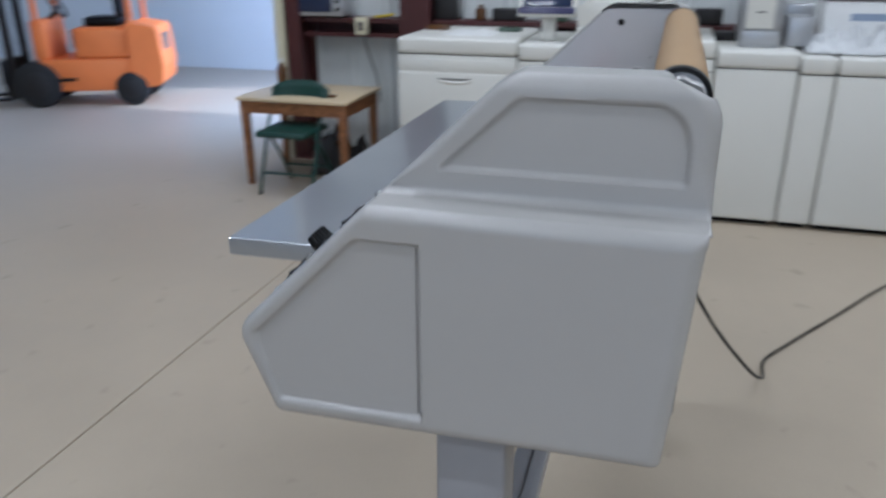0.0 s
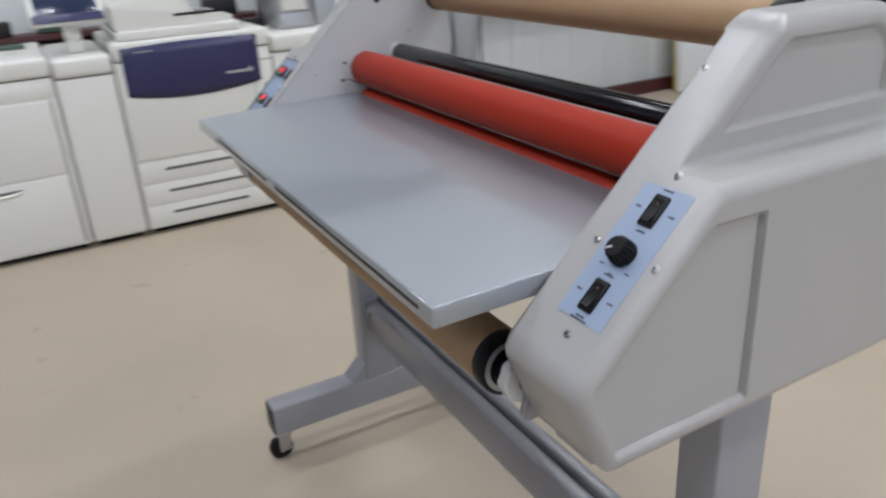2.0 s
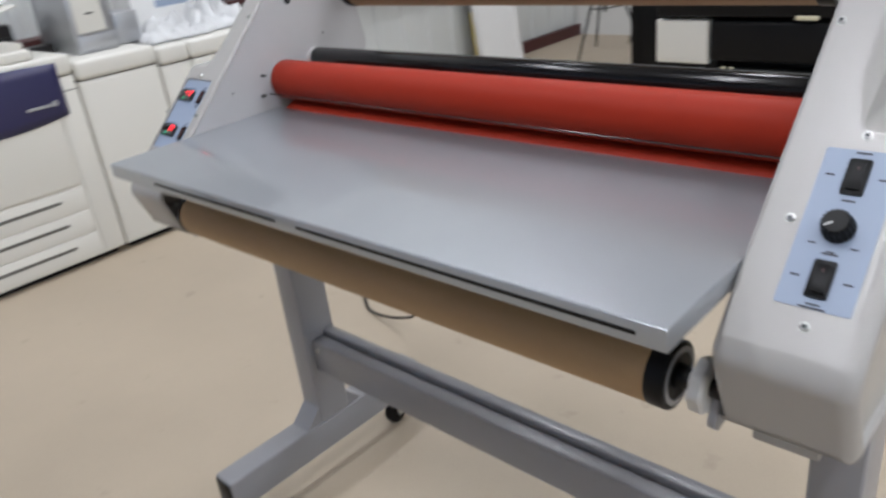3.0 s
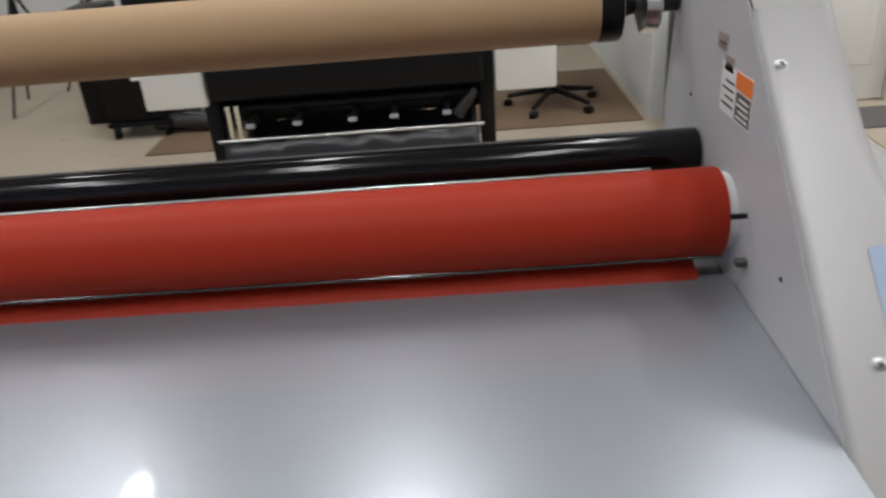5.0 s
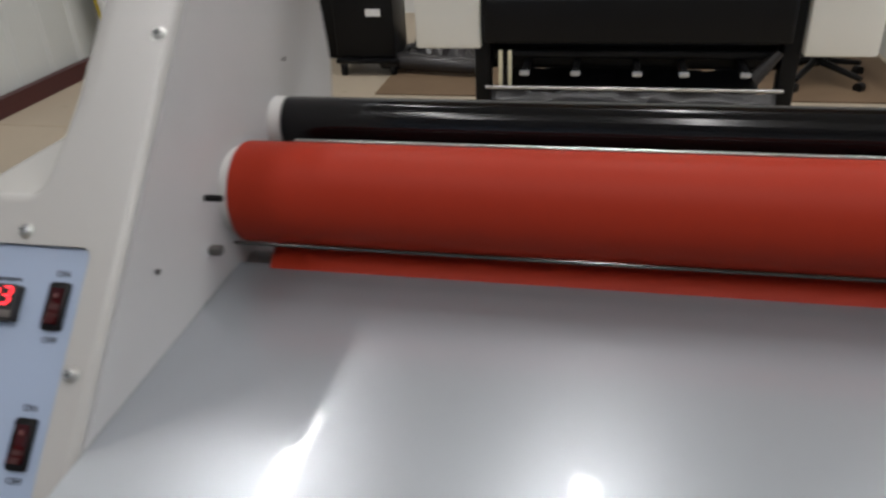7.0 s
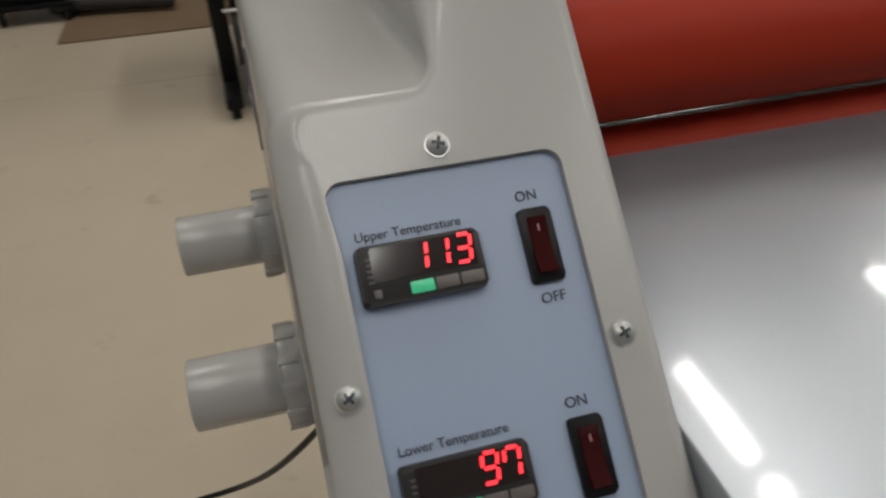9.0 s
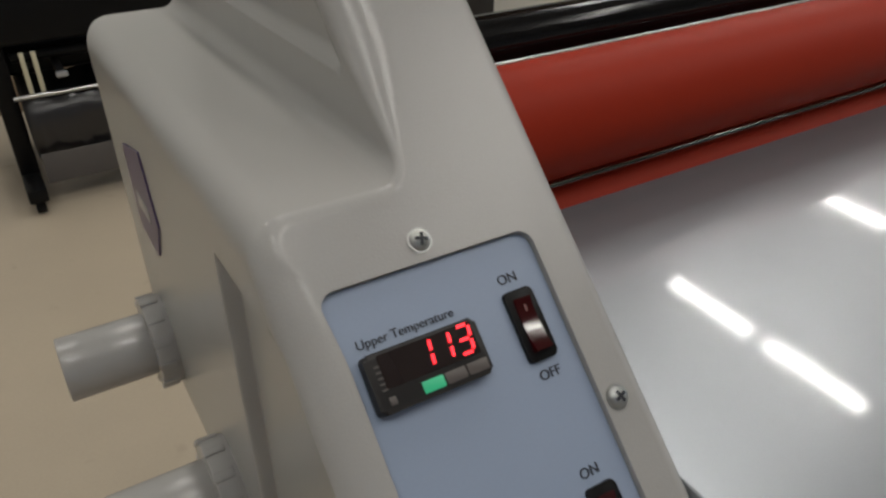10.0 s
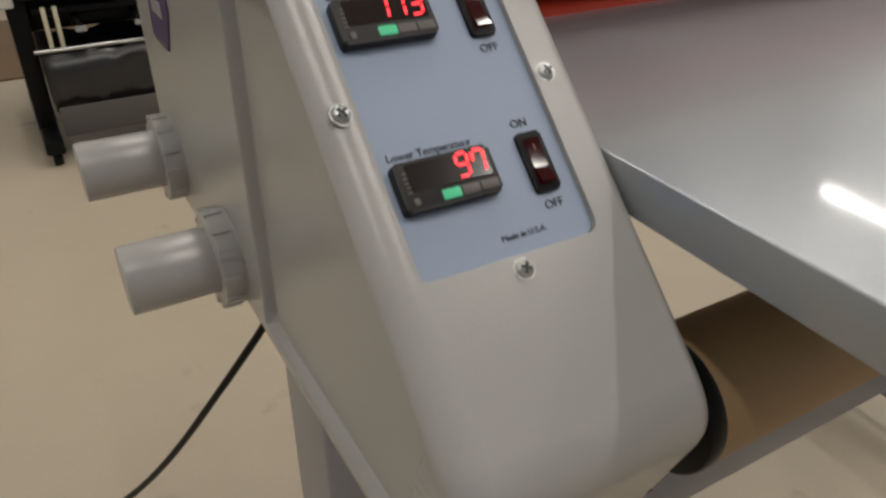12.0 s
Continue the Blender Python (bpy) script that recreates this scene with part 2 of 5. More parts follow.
ORANGE = paint("forklift_orange", (0.75, 0.20, 0.045), 0.42, stain=0.14, stain_scale=3, grain=0.05, bump=0.1)
TYRE = paint("tyre_rubber", (0.014, 0.014, 0.014), 0.8, grain=0.2, bump=0.4)
SHEET = paint("white_sheet_metal", (0.66, 0.68, 0.67), 0.42, grain=0.02, stain=0.06, stain_scale=1.2)
PLASTER = paint("white_plaster", (0.67, 0.67, 0.65), 0.7, grain=0.02, grain_scale=120, stain=0.04, stain_scale=1.0, bump=0.1)
DOOR_WHITE = paint("white_door_paint", (0.74, 0.72, 0.66), 0.45, stain=0.03)
MAT_BROWN = paint("brown_mat", (0.16, 0.105, 0.06), 0.9, grain=0.25, grain_scale=300, stain=0.15, bump=0.5)
MAT_GREY = paint("grey_mat", (0.11, 0.10, 0.095), 0.9, grain=0.25, grain_scale=300, stain=0.1, bump=0.5)
VINYL = paint("dark_vinyl", (0.018, 0.017, 0.019), 0.30, stain=0.25, stain_scale=18, spec=0.6)
FABRIC = paint("dark_fabric", (0.036, 0.033, 0.034), 0.27, grain=0.15, grain_scale=40, stain=0.3, stain_scale=6, bump=0.3)
PAPER = paint("paper_white", (0.78, 0.78, 0.77), 0.6, stain=0.06, stain_scale=8)
FILM = paint("milky_polythene", (0.62, 0.63, 0.64), 0.3, stain=0.15, stain_scale=12)
BAG = paint("grey_polythene", (0.34, 0.35, 0.36), 0.25, stain=0.25, stain_scale=9)
YELLOW = paint("yellow_plastic", (0.55, 0.42, 0.02), 0.5, stain=0.1)
BROWN = paint("brown_glass", (0.10, 0.045, 0.015), 0.2, stain=0.3, stain_scale=20)
GREENERY = paint("dull_green_plastic", (0.06, 0.10, 0.07), 0.5, stain=0.2)
ROOF = paint("roof_sheet", (0.46, 0.46, 0.45), 0.5, stain=0.05)


def concrete():
    m = paint("sealed_concrete", (0.415, 0.350, 0.263), 0.5, grain=0.06, grain_scale=140, stain=0.17, stain_scale=1.1, bump=0.1, rough_var=0.12)
    nt = m.node_tree
    n, l = nt.nodes, nt.links
    scale = next(x for x in n if x.type == "VECT_MATH")
    co = n.new("ShaderNodeTexCoord")
    spots = n.new("ShaderNodeTexNoise")
    spots.inputs["Scale"].default_value, spots.inputs["Detail"].default_value = 7, 3
    ramp = n.new("ShaderNodeValToRGB")
    ramp.color_ramp.elements[0].position, ramp.color_ramp.elements[1].position = 0.24, 0.34
    ramp.color_ramp.elements[0].color, ramp.color_ramp.elements[1].color = (0.80, 0.79, 0.77, 1), (1, 1, 1, 1)
    mul = n.new("ShaderNodeVectorMath")
    mul.operation = "MULTIPLY"
    l.new(co.outputs["Object"], spots.inputs["Vector"])
    l.new(spots.outputs["Fac"], ramp.inputs["Fac"])
    l.new(scale.outputs[0], mul.inputs[0])
    l.new(ramp.outputs["Color"], mul.inputs[1])
    l.new(mul.outputs[0], n["Principled BSDF"].inputs["Base Color"])
    return m


CONCRETE = concrete()

# ---- the building ----
WX = -3.86          # inner face of the west wall
NY = 6.6            # inner face of the north wall
EX, SY, BX = 9.5, -9.0, -7.6
ROOF_Z = 6.0


def slab(name, *size, material, label, category, kind="structure", bevel=0.0):
    return tagged(part(name, box(*size, bevel=bevel), material), label, category, kind=kind)


def build_floor():
    """A concrete slab with sawn joints."""
    joint = 0.006
    cuts_y = (-10.5, -5.6, -1.085, 3.6, 8.5)
    cuts_x = (-12.5, -6.2, 0.95 + 1.6, 7.0, 12.0)
    bm = box(-12.5, 12.0, -10.5, 8.5, -0.12, -0.008)
    for y0, y1 in zip(cuts_y, cuts_y[1:]):
        for x0, x1 in zip(cuts_x, cuts_x[1:]):
            box(x0 + joint / 2, x1 - joint / 2, y0 + joint / 2, y1 - joint / 2, -0.0082, 0.0, bevel=0.002, seg=1, bm=bm)
    tagged(part("floor", bm, CONCRETE, smooth=0), "beige sealed concrete floor with sawn joints and stains", "floor", kind="structure")


def corrugated(name, along, at, a0, a1, z0, z1, thick, material, label, pitch=0.30, rib=0.022):
    """A ribbed metal wall; along is the axis on which it runs."""
    bm = bmesh.new()
    line = []
    a = a0
    while a < a1 - 1e-6:
        for d, h in ((0, 0), (pitch * 0.70, 0), (pitch * 0.78, rib), (pitch * 0.92, rib)):
            if a + d <= a1:
                line.append((a + d, h))
        a += pitch
    line.append((a1, 0))
    sign = 1 if thick > 0 else -1
    faces = []
    for z in (z0, z1):
        row = []
        for p, h in line:
            q = at + sign * h
            row.append(bm.verts.new((q, p, z) if along == "y" else (p, q, z)))
        back = []
        for p in (a0, a1):
            q = at - thick
            back.append(bm.verts.new((q, p, z) if along == "y" else (p, q, z)))
        faces.append((row, back))
    (r0, b0), (r1, b1) = faces
    for i in range(len(r0) - 1):
        bm.faces.new((r0[i], r0[i + 1], r1[i + 1], r1[i]))
    bm.faces.new((b0[0], b0[1], b1[1], b1[0]))
    bm.faces.new((r0[0], b0[0], b1[0], r1[0]))
    bm.faces.new((r0[-1], b0[1], b1[1], r1[-1]))
    bm.faces.new([*r0, b0[1], b0[0]])
    bm.faces.new([*r1, b1[1], b1[0]])
    return tagged(part(name, bm, material, smooth=0), label, "wall", kind="structure")


build_floor()
corrugated("wall_west", "y", WX, -2.2, NY, 0, ROOF_Z, 0.12, SHEET, "white ribbed sheet metal wall on red oxide steel framing")
slab("wall_north", BX - 0.2, EX + 0.2, NY, NY + 0.15, 0, ROOF_Z, material=PLASTER, label="plain white painted back wall of the workshop", category="wall")
# the gap in this wall is an unseen doorway, assumed for the added east daylight
bm = box(EX, EX + 0.15, SY, -2.0, 0, ROOF_Z)
box(EX, EX + 0.15, 2.0, NY, 0, ROOF_Z, bm=bm)
box(EX, EX + 0.15, -2.0, 2.0, 3.6, ROOF_Z, bm=bm)
tagged(part("wall_east", bm, SHEET, smooth=0), "plain white workshop wall with an assumed open roller doorway", "wall", kind="structure")
slab("wall_south", BX - 0.2, EX + 0.2, SY - 0.15, SY, 0, ROOF_Z, material=SHEET, label="plain pale wall at the far end of the bay", category="wall")
slab("wall_bay", BX - 0.15, BX, SY, -2.2, 0, ROOF_Z, material=SHEET, label="pale blue-white wall of the bright loading bay", category="wall")
# north side of the bay: a wall with a tall open doorway
bm = box(BX, -7.1, -2.35, -2.2, 0, ROOF_Z)
box(-4.5, WX - 0.12, -2.35, -2.2, 0, ROOF_Z, bm=bm)
box(-7.1, -4.5, -2.35, -2.2, 3.5, ROOF_Z, bm=bm)
tagged(part("wall_bay_north", bm, SHEET, smooth=0), "pale bay wall with a tall open roller doorway", "wall", kind="structure")
slab("ceiling", BX - 0.2, EX + 0.2, SY - 0.2, NY + 0.2, ROOF_Z, ROOF_Z + 0.15, material=ROOF, label="pale metal roof over the workshop", category="ceiling")
# a small office built into the corner
PX, PY = 1.52, 4.33
bm = box(PX, 2.02, PY, PY + 0.12, 0, 2.9)
box(2.95, EX, PY, PY + 0.12, 0, 2.9, bm=bm)
box(2.02, 2.95, PY, PY + 0.12, 2.06, 2.9, bm=bm)
box(PX, PX + 0.12, PY + 0.12, NY, 0, 2.9, bm=bm)
tagged(part("wall_office", bm, PLASTER, smooth=0), "white plasterboard partition of a corner office", "wall", kind="structure")
slab("office_ceiling", PX, EX, PY, NY, 2.9, 3.0, material=PLASTER, label="white flat lid of the corner office", category="ceiling")

# red oxide steel frame on the west wall
for y, hw in ((-1.05, 0.11), (-1.98, 0.055)):
    bm = box(WX + 0.03, WX + 0.05, y - hw, y + hw, 0, ROOF_Z)
    box(WX + 0.05, WX + 0.27, y - 0.006, y + 0.006, 0, ROOF_Z, bm=bm)
    box(WX + 0.27, WX + 0.285, y - hw, y + hw, 0, ROOF_Z, bm=bm)
    box(WX + 0.03, WX + 0.30, y - hw - 0.01, y + hw + 0.03, 0, 0.015, bm=bm)
    tagged(part("steel_column", bm, RED_OXIDE, smooth=0), "dark red oxide steel H-column against the ribbed wall", "column", "columns of the west wall", kind="structure")
for y0, y1 in ((-1.92, -1.165), (-0.935, NY)):
    for z in (0.91, 2.5):
        bm = box(WX + 0.026, WX + 0.036, y0, y1, z, z + 0.13)
        box(WX + 0.036, WX + 0.22, y0, y1, z + 0.122, z + 0.13, bm=bm)
        box(WX + 0.036, WX + 0.22, y0, y1, z, z + 0.008, bm=bm)
        box(WX + 0.212, WX + 0.22, y0, y1, z + 0.008, z + 0.03, bm=bm)
        box(WX + 0.212, WX + 0.22, y0, y1, z + 0.100, z + 0.122, bm=bm)
        tagged(part("steel_girt", bm, RED_OXIDE, smooth=0), "dark red oxide steel channel used as a shelf", "girt", "girts of the west wall", kind="structure")
bm = box(WX + 0.026, WX + 0.08, -0.95, NY, 0, 0.11)
tagged(part("baseboard", bm, RED_OXIDE, smooth=0), "dark red oxide steel base rail of the wall", "baseboard", kind="structure")
slab("trim", WX - 0.12, WX + 0.30, -2.115, -2.05, 0, 4.0, material=CREAM, label="cream painted edge trim of the bay opening", category="trim")

# ---- lamps ----
for x, along in LAMP_ROWS:
    for y0, y1 in ((a + along, b + along) for a, b in LAMP_SPANS):
        fx = group_at("ceiling_lamp", x, (y0 + y1) / 2, LAMP_Z, "white strip lamp with a bright fluorescent tube", "lamp", "strip lamps under the roof")
        h = (y1 - y0) / 2
        part("housing", box(-0.10, 0.10, -h, h, 0.03, 0.10, bevel=0.01), WHITE_NYLON, fx)
        part("rod", box(-0.008, 0.008, -0.008, 0.008, 0.10, ROOF_Z - LAMP_Z), WHITE_NYLON, fx)
        lamp = bpy.data.lights.new("tube_light", "AREA")
        lamp.shape, lamp.size, lamp.size_y = "RECTANGLE", 0.16, (y1 - y0) - 0.08
        lamp.energy, lamp.color = LAMP_POWER, (1.0, 0.93, 0.81)
        lo = new("tube_light", lamp)
        lo.matrix_world = Matrix.Translation((x, (y0 + y1) / 2, LAMP_Z + 0.02))

# ---- the laminator ----
XC = 0.0285         # its middle
IN, OUT = 0.598, 0.745    # inner and outer face of a side cover, from the middle
SLOPE = math.atan(0.98)
TABLE_Z = 1.06
laminator = group_at("roll_laminator", XC, 0.45, 0.0, "grey wide-format roll laminator on a wheeled steel stand", "laminator")
laminator.location = (0, 0, 0.03)


def slope_z(y):
    return 1.018 + 0.98 * (y - 0.165)


def slope_y(z):
    return 0.165 + (z - 1.018) / 0.98


LEFT_SET = 0.0096   # how far the drive-free housing's sloping front lies behind the other one


def on_slope(x, y):
    """A frame that lies on the sloping front: x across, y up the slope, z out of it."""
    return Matrix.Translation((x, y, slope_z(y))) @ Matrix.Rotation(SLOPE, 4, "X") @ Matrix.Translation((0, 0, -LEFT_SET if x < XC else 0))


PM = on_slope(-0.6455, 0.248)     # the operator's panel on the drive-free housing
PI = PM @ Matrix.Translation((0, 0, -0.0042))     # its face, let into the housing


def smooth_max(a, b, k):
    """The larger of two values, with the corner between them rounded."""
    h = max(k - abs(a - b), 0.0) / k
    return max(a, b) + h * h * k * 0.25


def inside(points, y, z):
    """How far (y, z) lies inside a convex outline given anticlockwise."""
    best = 1.0
    for (y0, z0), (y1, z1) in zip(points, points[1:] + points[:1]):
        ln = math.hypot(y1 - y0, z1 - z0)
        best = -smooth_max(-best, -((y1 - y0) * (z - z0) - (z1 - z0) * (y - y0)) / ln, 0.006)
    return best


def ease(v):
    v = min(max(v, 0.0), 1.0)
    return v * v * (3 - 2 * v)


COVER_BOTTOM, SHOULDER, COVER_TOP = 0.851, 1.178, 1.336
LOWER_PANEL = [(0.156, 0.976), (0.190, 0.879), (0.500, 0.881), (0.500, 1.135), (0.316, 1.135)]
UPPER_PANEL = [(0.404, 1.212), (0.706, 1.212), (0.706, 1.268), (0.696, 1.290), (0.674, 1.306), (0.506, 1.307)]


def cover_front(z, s):
    """Where the sloping front, or the nose below it, stands at a height."""
    return smooth_max(slope_y(z) + (LEFT_SET / math.sin(SLOPE) if s < 0 else 0), (0.178 if s > 0 else 0.153) - (z - 0.857) * 0.41, 0.028)


def cover_back(z):
    if z < SHOULDER:
        return 0.712 + (z - COVER_BOTTOM) * 0.070
    r = 0.055
    over = max(z - (COVER_TOP - r), 0.0)
    return 0.738 - (r - math.sqrt(max(r * r - over * over, 0.0))) * 0.95


def cover_profile():
    """The cover's section across the machine: (out, up) from the inner face, and the way out of its skin."""
    wide, narrow, rb, rs, rf, rt = OUT - IN, 0.072, 0.0225, 0.019, 0.011, 0.022
    pts = [(0.0, COVER_BOTTOM, 0, -1), (0.04, COVER_BOTTOM, 0, -1), (0.09, COVER_BOTTOM, 0, -1)]

    def arc(cx, cz, r, a0, a1, sign=1, n=10):
        for k in range(n + 1):
            a = radians(a0 + (a1 - a0) * k / n)
            pts.append((cx + r * math.cos(a), cz + r * math.sin(a), sign * math.cos(a), sign * math.sin(a)))

    arc(wide - rb, COVER_BOTTOM + rb, rb, -90, 0)
    z = COVER_BOTTOM + rb + 0.003
    while z < SHOULDER - rs - 0.001:
        pts.append((wide, z, 1, 0))
        z += 0.003
    arc(wide - rs, SHOULDER - rs, rs, 0, 90, n=14)
    pts.append(((wide - rs + narrow + rf) / 2, SHOULDER, 0, 1))
    arc(narrow + rf, SHOULDER + rf, rf, 270, 180, -1, 14)
    z = SHOULDER + rf + 0.003
    while z < COVER_TOP - rt - 0.001:
        pts.append((narrow, z, 1, 0))
        z += 0.003
    arc(narrow - rt, COVER_TOP - rt, rt, 0, 90)
    pts += [(0.02, COVER_TOP, 0, 1), (0.0, COVER_TOP, 0, 1)]
    return pts


def cover_mesh(s):
    """The whole moulded housing as one skin, swept from the sloping front to the back, with rounded ends."""
    rim, columns = 0.021, []
    for k in range(25):
        columns.append(("front", rim * (1 - math.cos(math.pi / 2 * k / 24))))
    y = 0.165
    while y < 0.735:
        columns.append(("mid", y))
        y += 0.0006 if 0.390 < y < 0.406 else 0.003
    for k in range(8, -1, -1):
        columns.append(("back", rim * (1 - math.cos(math.pi / 2 * k / 8))))
    verts, faces, grid = [], [], []
    for out, up, n_out, n_up in cover_profile():
        row = []
        f, g = cover_front(up, s), cover_back(up)
        for mode, v in columns:
            y = f + v if mode == "front" else g - v if mode == "back" else min(max(v, f + rim), g - rim)
            if up > SHOULDER + 0.0001:
                r = 0.0035 + (rim - 0.0035) * ease((up - SHOULDER) / 0.055)
            else:
                most = 0.018 + (rim - 0.018) * ease((SHOULDER - 0.019 - up) / 0.03)
                r = 0.0035 + (most - 0.0035) * max(abs(n_out), -n_up, 0.0) ** 2
            d = min(y - f, g - y, r)
            drop = r - math.sqrt(max(r * r - (r - d) ** 2, 0.0))
            o, z = out - n_out * drop, up - n_up * drop
            if n_out > 0.99:
                panel = LOWER_PANEL if up < SHOULDER else UPPER_PANEL
                edge = ease((0.402 - y) / 0.0025) if up < SHOULDER else 1.0
                o -= 0.0075 * edge * ease(inside(panel, y, up) / 0.0055 + 0.4)
                if up < SHOULDER and LOWER_PANEL[1][1] + 0.004 < up < LOWER_PANEL[3][1] - 0.004:
                    o -= 0.0035 * ease(1.5 - abs(y - 0.3985) / 0.0032)
            o = max(o, 0.0)
            if mode == "front":
                y = cover_front(z, s) + v
            z += 0.010 * min(max((y - 0.17) / 0.53, 0), 1) * min(max((1.0 - z) / 0.13, 0), 1)
            row.append(len(verts))
            verts.append((XC + s * (IN + o), y, z))
        # the edge towards the machine, softly rounded
        o, yy, zz = verts[row[0]]
        back = []
        for inset, deep in ((0.007, 0.0), (0.002, 0.002), (0.0, 0.007)):
            back.append(len(verts))
            verts.append((XC + s * (IN + min(inset, abs(o - XC) - IN)), yy + deep, zz))
        grid.append(back[::-1] + row)
    # the sloping front is one flat face; the rest is a net of quads
    flat = [r for r in grid if verts[r[3]][2] > 1.025 and abs(verts[r[3]][0] - XC) - IN > 0.010]
    for r0, r1 in zip(grid, grid[1:]):
        for i in range(len(r0) - 1):
            if not (i == 2 and r0 in flat and r1 in flat):
                faces.append((r0[i], r0[i + 1], r1[i + 1], r1[i]))
    split = max(i for i, q in enumerate(flat) if verts[q[3]][2] < SHOULDER - 0.0165)
    low, high = (flat[:split + 1], flat[split:]) if s < 0 else ([], flat)
    outer = [r[3] for r in low] + [r[2] for r in reversed(low)]
    faces.append([r[3] for r in high] + [r[2] for r in reversed(high)])
    b = bmesh.new()
    vs = [b.verts.new(v) for v in verts]
    for q in faces:
        b.faces.new([vs[i] for i in q])
    if s < 0:
        # a shallow pocket for the operator's panel
        w, h, rr = 0.1046 / 2, 0.1746 / 2, 0.0075
        ring_pts = rounded([(-w, -h), (w, -h), (w, h), (-w, h)], rr, 6)
        hi = [b.verts.new(PM @ Vector((px, py, 0))) for px, py in ring_pts]
        lo = [b.verts.new(PM @ Vector((px, py, -0.0075))) for px, py in ring_pts]
        n = len(hi)
        for i in range(n):
            b.faces.new((hi[i], hi[(i + 1) % n], lo[(i + 1) % n], lo[i]))
        loop = []
        for p, q in ((outer, vs), (range(n), hi)):
            p = list(p)
            for i, j in zip(p, p[1:] + p[:1]):
                e = b.edges.get((q[i], q[j]))
                loop.append(e if e else b.edges.new((q[i], q[j])))
        bmesh.ops.triangle_fill(b, use_beauty=True, use_dissolve=False, edges=loop)
    bmesh.ops.remove_doubles(b, verts=b.verts[:], dist=0.00005)
    return b


def side_cover(s):
    """One moulded side housing with its inner plate; s is 1 or -1."""
    xi = XC + s * IN
    lo = part("side_cover", cover_mesh(s), COVER, laminator, "grey moulded plastic side housing", smooth=50)
    # the sloping front is plane, and the rounding runs out of it without a crease
    me = lo.data
    face = max(me.polygons, key=lambda p: p.area if p.normal.y < -0.3 else 0).normal.copy()
    plane = {v for p in me.polygons if p.normal.dot(face) > 0.99999 for v in p.vertices}
    normals = [(0.0, 0.0, 0.0)] * len(me.loops)
    for p in me.polygons:
        if p.normal.dot(face) > 0.8:
            for k in p.loop_indices:
                if me.loops[k].vertex_index in plane:
                    normals[k] = face
    me.normals_split_custom_set(normals)
    # a small lip under the nose
    part("nose_lip", box(xi + s * 0.030, xi + s * 0.105, 0.190, 0.225, COVER_BOTTOM - 0.012, COVER_BOTTOM + 0.004, bevel=0.003), COVER, lo)
    # inner steel plate
    set_back = LEFT_SET / math.sin(SLOPE) if s < 0 else 0.0
    back = 0.025 if s < 0 else 0.0
    plate = [(slope_y(0.995) + 0.009 + set_back, 0.995), (0.196, 0.884), (0.684, 0.892), (0.727 + back, 1.16), (0.690 + 1.2 * back, 1.322), (slope_y(1.322) + 0.009 + set_back, 1.322)]
    pl = part("side_plate", prism(rounded(plate, [0.02, 0.012, 0.02, 0.02, 0.04, 0.03]), xi - s * 0.0010, xi + s * 0.001), INNER, laminator, "white painted steel inner side plate")
    # hole, pins, and wear on the plate
    if s < 0:
        part("bolt_hole", cyl((xi - s * 0.0016, 0.535, 1.287), (xi - s * 0.0008, 0.535, 1.287), 0.0085, n=20), BLACK_PLASTIC, pl)
    part("pin", cyl((xi - s * 0.003, 0.426, 1.141), (xi - s * 0.017, 0.426, 1.141), 0.0028, n=12), BLACK_PLASTIC, pl)
    part("guide_bracket", box(xi - s * 0.0008, xi - s * 0.012, 0.4145, 0.4235, 1.0935, 1.1005, bevel=0.002), DARK_STEEL, pl)
    for y, z in ((0.345, 1.120), (0.62, 1.20)):
        part("rivet", cyl((xi - s * 0.0008, y, z), (xi - s * 0.0022, y, z), 0.0022, n=10), DARK_GREY, pl)
    return lo, pl


left_cover, left_plate = side_cover(-1)
right_cover, right_plate = side_cover(1)


def screw(m, parent, r=0.0051):
    """A zinc cross-head screw standing on a face."""
    b = bmesh.new()
    bmesh.ops.create_uvsphere(b, u_segments=20, v_segments=10, radius=r)
    for v in b.verts:
        v.co.z = max(v.co.z, 0) * 0.62
    bm = cyl((0, 0, -0.001), (0, 0, 0.0006), r * 1.12, n=20)
    join(bm, b)
    bmesh.ops.transform(bm, matrix=m, verts=bm.verts[:])
    head = part("screw", bm, CHROME, parent)
    bm = box(-r * 0.55, r * 0.55, -0.0007, 0.0007, r * 0.40, r * 0.66)
    box(-0.0007, 0.0007, -r * 0.55, r * 0.55, r * 0.40, r * 0.662, bm=bm)
    turn = Matrix.Rotation(random.uniform(0, 1.5), 4, "Z")
    bmesh.ops.transform(bm, matrix=m @ turn, verts=bm.verts[:])
    part("cross_slot", bm, INK, head)
    return head


def plate_outline(w, h, r, z0, z1, bevel=0.0):
    pts = rounded([(-w / 2, -h / 2), (w / 2, -h / 2), (w / 2, h / 2), (-w / 2, h / 2)], r, 5)
    b = bmesh.new()
    lo = [b.verts.new((x, y, z0)) for x, y in pts]
    hi = [b.verts.new((x, y, z1)) for x, y in pts]
    n = len(pts)
    b.faces.new(lo[::-1])
    top = b.faces.new(hi)
    for i in range(n):
        b.faces.new((lo[i], lo[(i + 1) % n], hi[(i + 1) % n], hi[i]))
    if bevel:
        bmesh.ops.bevel(b, geom=list(top.edges), offset=bevel, segments=2, profile=0.5, affect="EDGES")
    return b


def placed(bm, m):
    bmesh.ops.transform(bm, matrix=m, verts=bm.verts[:])
    return bm


def shift(x, y, z=0.0):
    return Matrix.Translation((x, y, z))


